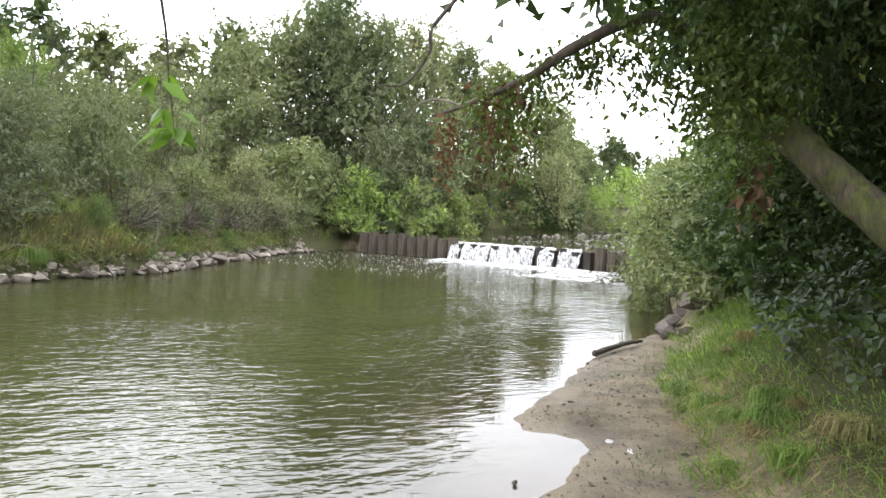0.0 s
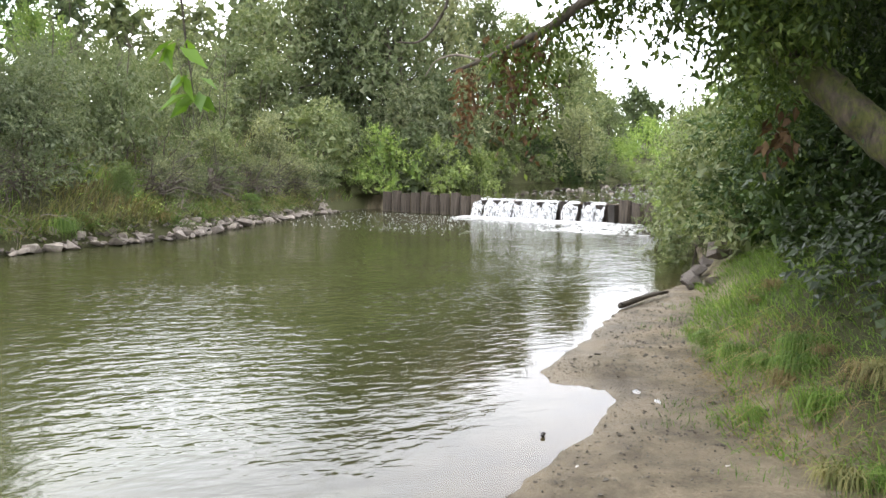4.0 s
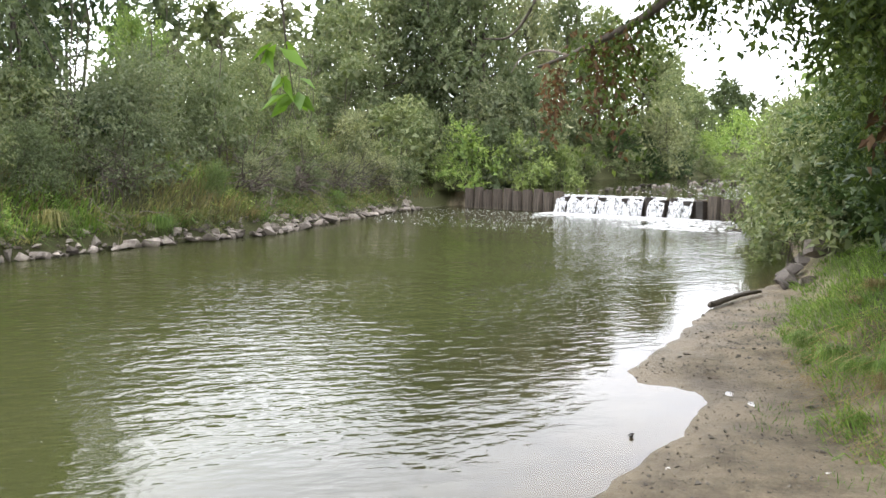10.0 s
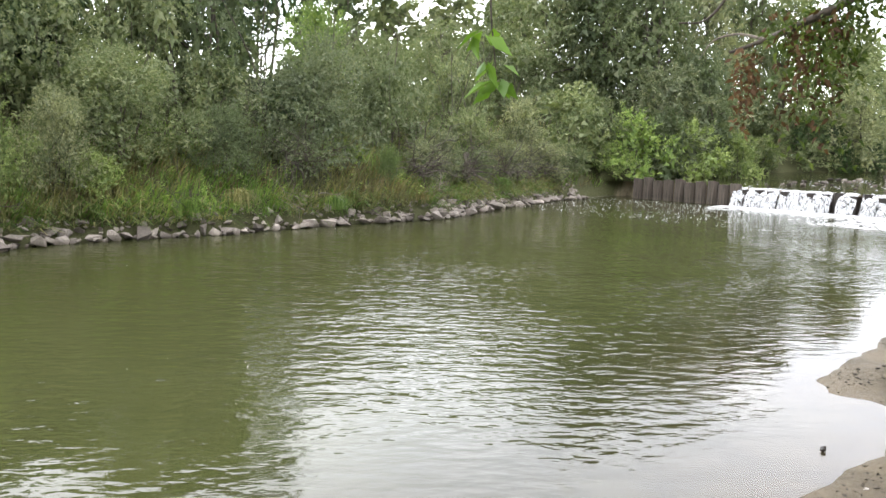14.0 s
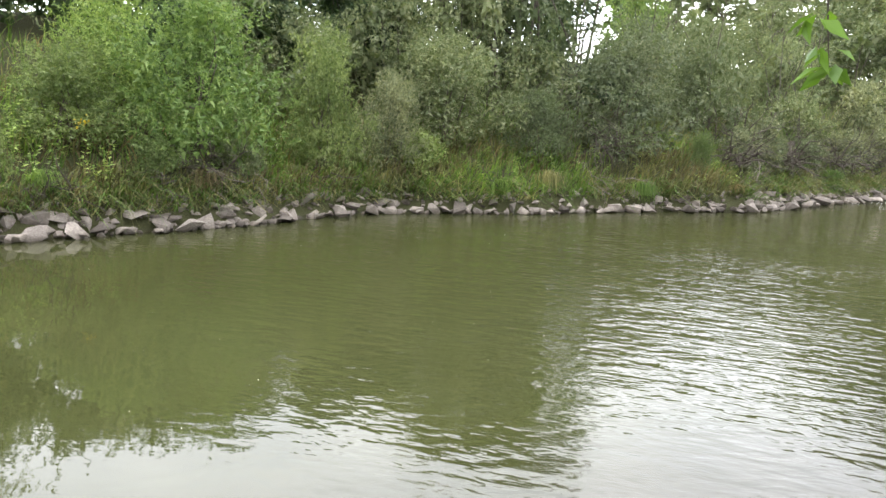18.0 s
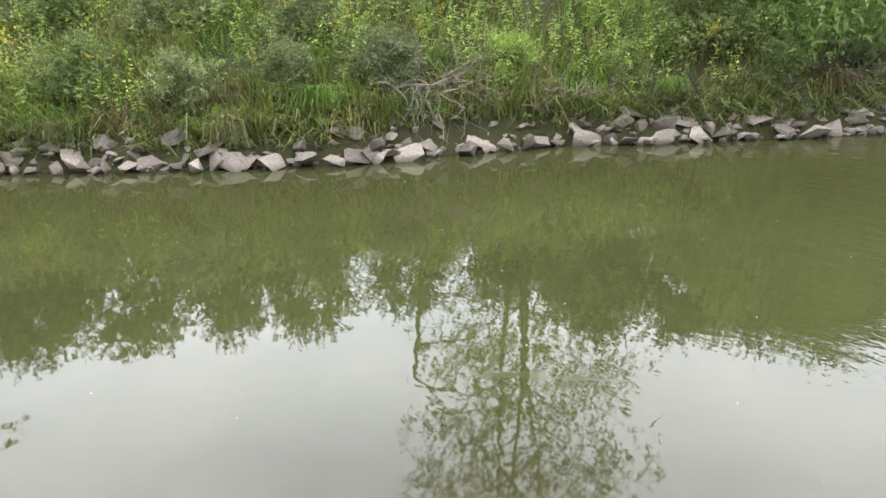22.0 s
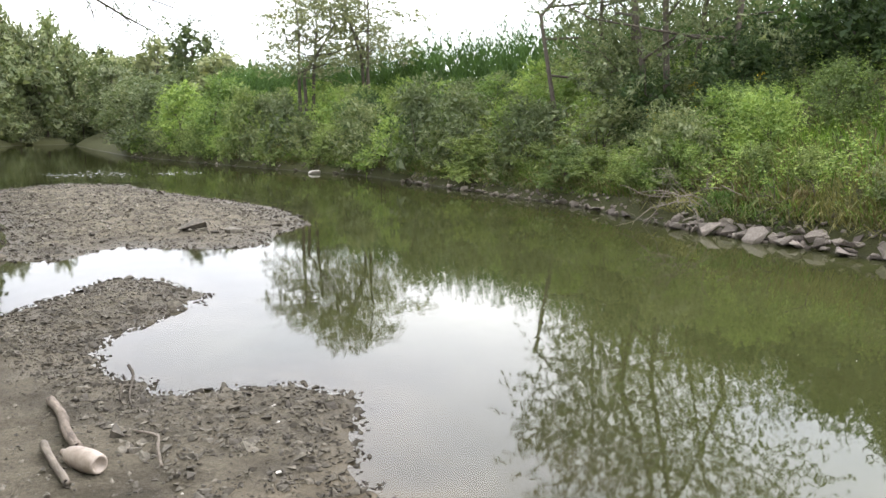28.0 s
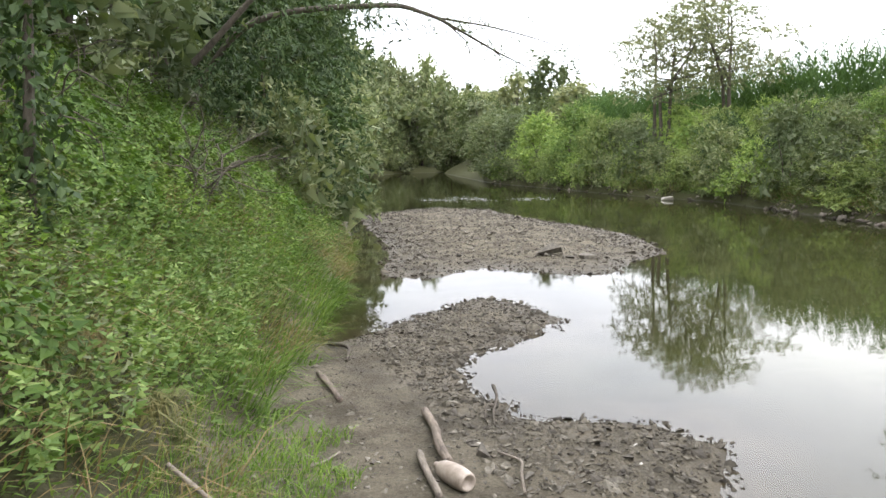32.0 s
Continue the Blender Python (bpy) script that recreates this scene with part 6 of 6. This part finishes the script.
def stick(name, points, r0, r1, material, label, seed=0):
    v, f = bent(points, r0, r1, 5)
    r = np.random.default_rng(seed)
    v = v + r.normal(size=v.shape) * r0 * 0.07
    n = len(v)
    f = np.concatenate([f, [[n - 10, n - 9, n - 8, n - 7], [n - 10, n - 7, n - 6, n - 5], [n - 10, n - 5, n - 4, n - 3], [0, 3, 2, 1], [0, 5, 4, 3], [0, 7, 6, 5]]])
    return tagged(new(name, mesh_np(name, v, f, material, True)), label, "stick")


def on(x, y, h=0.0):
    return (x, y, max(ground_at(x, y), 0.0) + h)


stick("driftwood", [on(-1.09, -5.49, 0.03), on(-1.08, -5.1, 0.04), on(-1.03, -4.75, 0.045), on(-1.02, -4.42, 0.035)], 0.029, 0.026, DRIFT, "thick weathered stick lying on the mud", 1)
stick("driftwood", [on(-0.9, -4.67, 0.03), on(-0.88, -4.35, 0.035), on(-0.88, -4.0, 0.025)], 0.021, 0.019, DRYWOOD, "pale broken stick beside the bottle", 2)
stick("driftwood", [on(-0.44, -6.53, 0.03), on(-0.5, -6.2, 0.035), on(-0.55, -5.85, 0.025)], 0.024, 0.02, DRIFT, "short brown stick on the mud", 3)
stick("twig", [on(-0.27, -4.61, 0.015), on(-0.36, -4.7, 0.02), on(-0.46, -4.82, 0.015)], 0.014, 0.008, DRYWOOD, "thin twig at the grass's edge", 4)
stick("twig", [on(-1.36, -4.62, 0.02), on(-1.42, -4.4, 0.03), on(-1.36, -4.2, 0.06), on(-1.33, -4.05, 0.015)], 0.008, 0.009, DRYWOOD, "crooked pale root on the gravel", 5)
stick("twig", [on(-1.7, -5.95, 0.06), on(-1.66, -5.7, 0.05), on(-1.55, -5.4, 0.03), on(-1.5, -5.2, 0.01)], 0.012, 0.008, BARK, "dark wet twig at the water's edge", 6)
stick("twig", [on(-1.62, -5.55, 0.02), on(-1.52, -5.45, 0.06), on(-1.46, -5.3, 0.02)], 0.012, 0.006, BARK, "dark wet twig at the water's edge", 7)
stick("twig", [on(0.4, -4.18, 0.06), on(0.1, -3.98, 0.05), on(-0.22, -3.78, 0.03)], 0.014, 0.008, DRYWOOD, "pale bare branch lying in the grass", 8)
stick("twig", [on(-0.6, -7.7, 0.03), on(-0.75, -7.4, 0.04), on(-0.7, -7.0, 0.02)], 0.02, 0.01, BARK, "dark twig at the bank's foot", 9)
stick("driftwood", [on(2.36, 9.85, 0.05), on(2.7, 10.25, 0.06), on(3.0, 10.6, 0.07), on(3.28, 10.95, 0.05)], 0.04, 0.022, BARK, "dark driftwood branch on the sand's edge", 10)


def lathe(profile, sides=20):
    v = [(r * math.cos(2 * math.pi * k / sides), r * math.sin(2 * math.pi * k / sides), z) for r, z in profile for k in range(sides)]
    f = [(i * sides + k, i * sides + (k + 1) % sides, (i + 1) * sides + (k + 1) % sides, (i + 1) * sides + k) for i in range(len(profile) - 1) for k in range(sides)]
    return np.array(v), np.array(f)


bottle = tagged(new("bottle"), "dirty pale plastic bottle lying on the mud", "bottle")
part("body", mesh_np("body", *lathe([(0.001, 0.03), (0.03, 0.026), (0.04, 0.004), (0.05, 0.0), (0.057, 0.012), (0.064, 0.06), (0.067, 0.12), (0.063, 0.19), (0.052, 0.25), (0.036, 0.285), (0.022, 0.3)]), PLASTIC, True), bottle)
part("neck", mesh_np("neck", *lathe([(0.022, 0.3), (0.02, 0.305), (0.02, 0.33), (0.018, 0.332), (0.001, 0.332)], 14), PLASTIC, True), bottle)
bottle.matrix_basis = look((-1.05, -4.1, ground_at(-1.05, -4.1) + 0.062), (-0.92, -4.42, ground_at(-0.92, -4.42) + 0.05)) @ pose(0, 0, 0, 180, 0, 0) @ Matrix.Scale(0.9, 4)

rng = np.random.default_rng(140)
pale = new("pale_boulder", rock_mesh("pale_boulder", 600, SHELL, 0.5, 14))
pale.matrix_basis = pose(-15.7, -29.3, 0.08, 8, 4, 30) @ Matrix.Diagonal((0.5, 0.25, 0.3, 1))
tagged(pale, "pale flat boulder in the shallows", "stone")

ivy = tagged(new("ivy_stem"), "thin tree stem thickly hung with dark ivy", "tree")
part("trunk", mesh_np("trunk", *bent([(1.35, -5.7, ground_at(1.35, -5.7) - 0.15), (1.28, -5.6, 1.9), (1.22, -5.55, 2.8), (1.2, -5.5, 4.2)], 0.04, 0.025), BARK, True), ivy)
q = rng.random((64, 1))
tops = np.array([1.29, -5.6, 1.75]) * (1 - q) + np.array([1.2, -5.5, 3.9]) * q + rng.normal(size=(64, 3)) * (0.07, 0.07, 0.1)
strands("ivy_leaves", tops, rng.uniform(0.2, 0.7, 64), 18, 0.07, 0.05, DEEPSHADE, ivy, "dark green ivy leaves", 128, 0.08)
dead_brush("dead_brush", 8, (0.55, -8.6, 1.75), 26, 0.9, (-0.4, 0.3, 0.1), BARK, "dark withered bramble canes on the near slope", 0.008)
dead_brush("dead_brush", 9, (1.5, -7.2, 2.3), 18, 0.9, (-0.4, 0.3, 0.1), BARK, "dark withered canes on the near slope", 0.008)
dead_brush("dead_bush", 10, (-9.6, 17.2, 1.3), 20, 1.6, (0.3, -0.1, 0.5), BARK, "bare dark twigs among the far bushes", 0.014)
dead_brush("dead_bush", 11, (-8.4, 20.0, 1.2), 18, 1.6, (0.3, -0.1, 0.5), BARK, "bare dark twigs among the far bushes", 0.014)
for y, n, d, h in ((15.9, 26, 1.3, 0.5), (18.9, 30, 1.0, 0.4), (20.2, 26, 1.5, 0.6), (21.6, 30, 0.9, 0.4), (22.8, 26, 1.4, 0.6), (24.2, 30, 0.9, 0.4), (25.6, 24, 1.0, 0.4), (26.8, 20, 0.9, 0.3)):
    x = float(edge(FAR_EDGE, y)) - d
    dead_brush("dead_bush", int(y * 10) + 500, (x, y, ground_at(x, y) + h), n, 1.3, (0.55, -0.3, 0.25), BARK, "tangle of bare dark twigs among the far bushes", 0.017)
dead_brush("dead_bush", 13, (-10.7, 7.3, 0.8), 22, 0.9, (0.35, -0.1, 0.1), BARK, "bare brown twigs in the hollow under a green bush", 0.011)
dead_brush("dead_bush", 12, (-12.6, -0.2, 1.0), 16, 1.3, (0.05, 0, 0.9), BARK, "upright bare brown twigs of a dead shrub", 0.008)


# weeping tufts over the far stones
def tuft(name, seed, material, label, group="tufts over the far stones"):
    r = np.random.default_rng(seed)
    n = 240
    a = r.normal(0, 0.9, n)
    out = np.stack([np.cos(a), np.sin(a), np.zeros(n)], -1) * r.uniform(0.2, 1.0, (n, 1))
    base = r.normal(size=(n, 3)) * (0.07, 0.1, 0.01)
    L = r.uniform(0.3, 0.75, (n, 1))
    side = unit(np.stack([-np.sin(a), np.cos(a), np.zeros(n)], -1)) * r.uniform(0.003, 0.007, (n, 1))
    m1 = base + L * (out * 0.3 + (0, 0, 0.38))
    m2 = base + L * (out * 0.62 + (0, 0, 0.36))
    tip = base + L * (out * 0.85 - np.array([0, 0, 1.0]) * r.uniform(-0.1, 0.35, (n, 1)))
    v = np.stack([base - side, base + side, m1 + side, m1 - side, m2 + side * 0.8, m2 - side * 0.8, tip + side * 0.1, tip - side * 0.1], 1).reshape(-1, 3)
    k = np.arange(n)[:, None] * 8
    return tagged(new(name, mesh_np(name, v, np.concatenate([k + [0, 1, 2, 3], k + [3, 2, 4, 5], k + [5, 4, 6, 7]]), material)), label, "grass tuft", group)


rng = np.random.default_rng(150)
tufts = [tuft("grass_tuft", 1, PALEGRASS, "pale weeping grass tuft hanging over the stones"), tuft("grass_tuft", 2, GRASS, "green weeping grass tuft hanging over the stones"), tuft("grass_tuft", 3, STRAW, "dry weeping grass tuft hanging over the stones")]
y = -13.0
while y < 24:
    q = tufts[int(rng.choice([0, 1, 1, 0, 1, 0, 1, 2]))]
    x = float(edge(FAR_EDGE, y)) - rng.uniform(0.3, 1.0)
    copy_thing(q, pose(x, y, ground_at(x, y) - 0.02, 0, 0, rng.uniform(-70, 70)) @ Matrix.Scale(rng.uniform(0.5, 1.2), 4))
    y += rng.uniform(0.5, 2.4)
for q in tufts:
    bpy.data.objects.remove(q)

near_tufts = [tuft("grass_tuft", 11, GRASS, "green arching grass tuft on the near bank's foot", "tufts on the near bank"), tuft("grass_tuft", 12, PALEGRASS, "pale arching grass tuft on the near bank's foot", "tufts on the near bank"),
              tuft("grass_tuft", 13, STRAW, "dry matted grass tuft on the near bank's foot", "tufts on the near bank")]
for k in range(50):
    y = rng.uniform(3.4, 8.8) if k < 26 else rng.uniform(-9.5, -3.1)
    dn = rng.uniform(-0.1, 0.9) if k < 26 else rng.uniform(0.05, 1.4)
    x = float(edge(NEAR_EDGE, y)) + dn
    q = near_tufts[int(rng.choice([0, 0, 0, 1, 1, 2]))]
    copy_thing(q, pose(x, y, ground_at(x, y) - 0.02, 0, 0, 180 + rng.uniform(-120, 120)) @ Matrix.Scale(rng.uniform(0.3, 0.6), 4))
for q in near_tufts:
    bpy.data.objects.remove(q)
x, y, z = scatter(rng, 17000, (0.6, 7.0, -2.7, 2.9), lambda x, y, z, df, dn: lush(x, y, z, df, dn) & (dn < 3.2))
grass("standing_grass", x, y, z, rng.uniform(0.2, 0.45, len(x)), rng.uniform(0.007, 0.013, len(x)), rng, toward, GRASS, "green grass on the near bank above the sand", 0.5, 0.36)
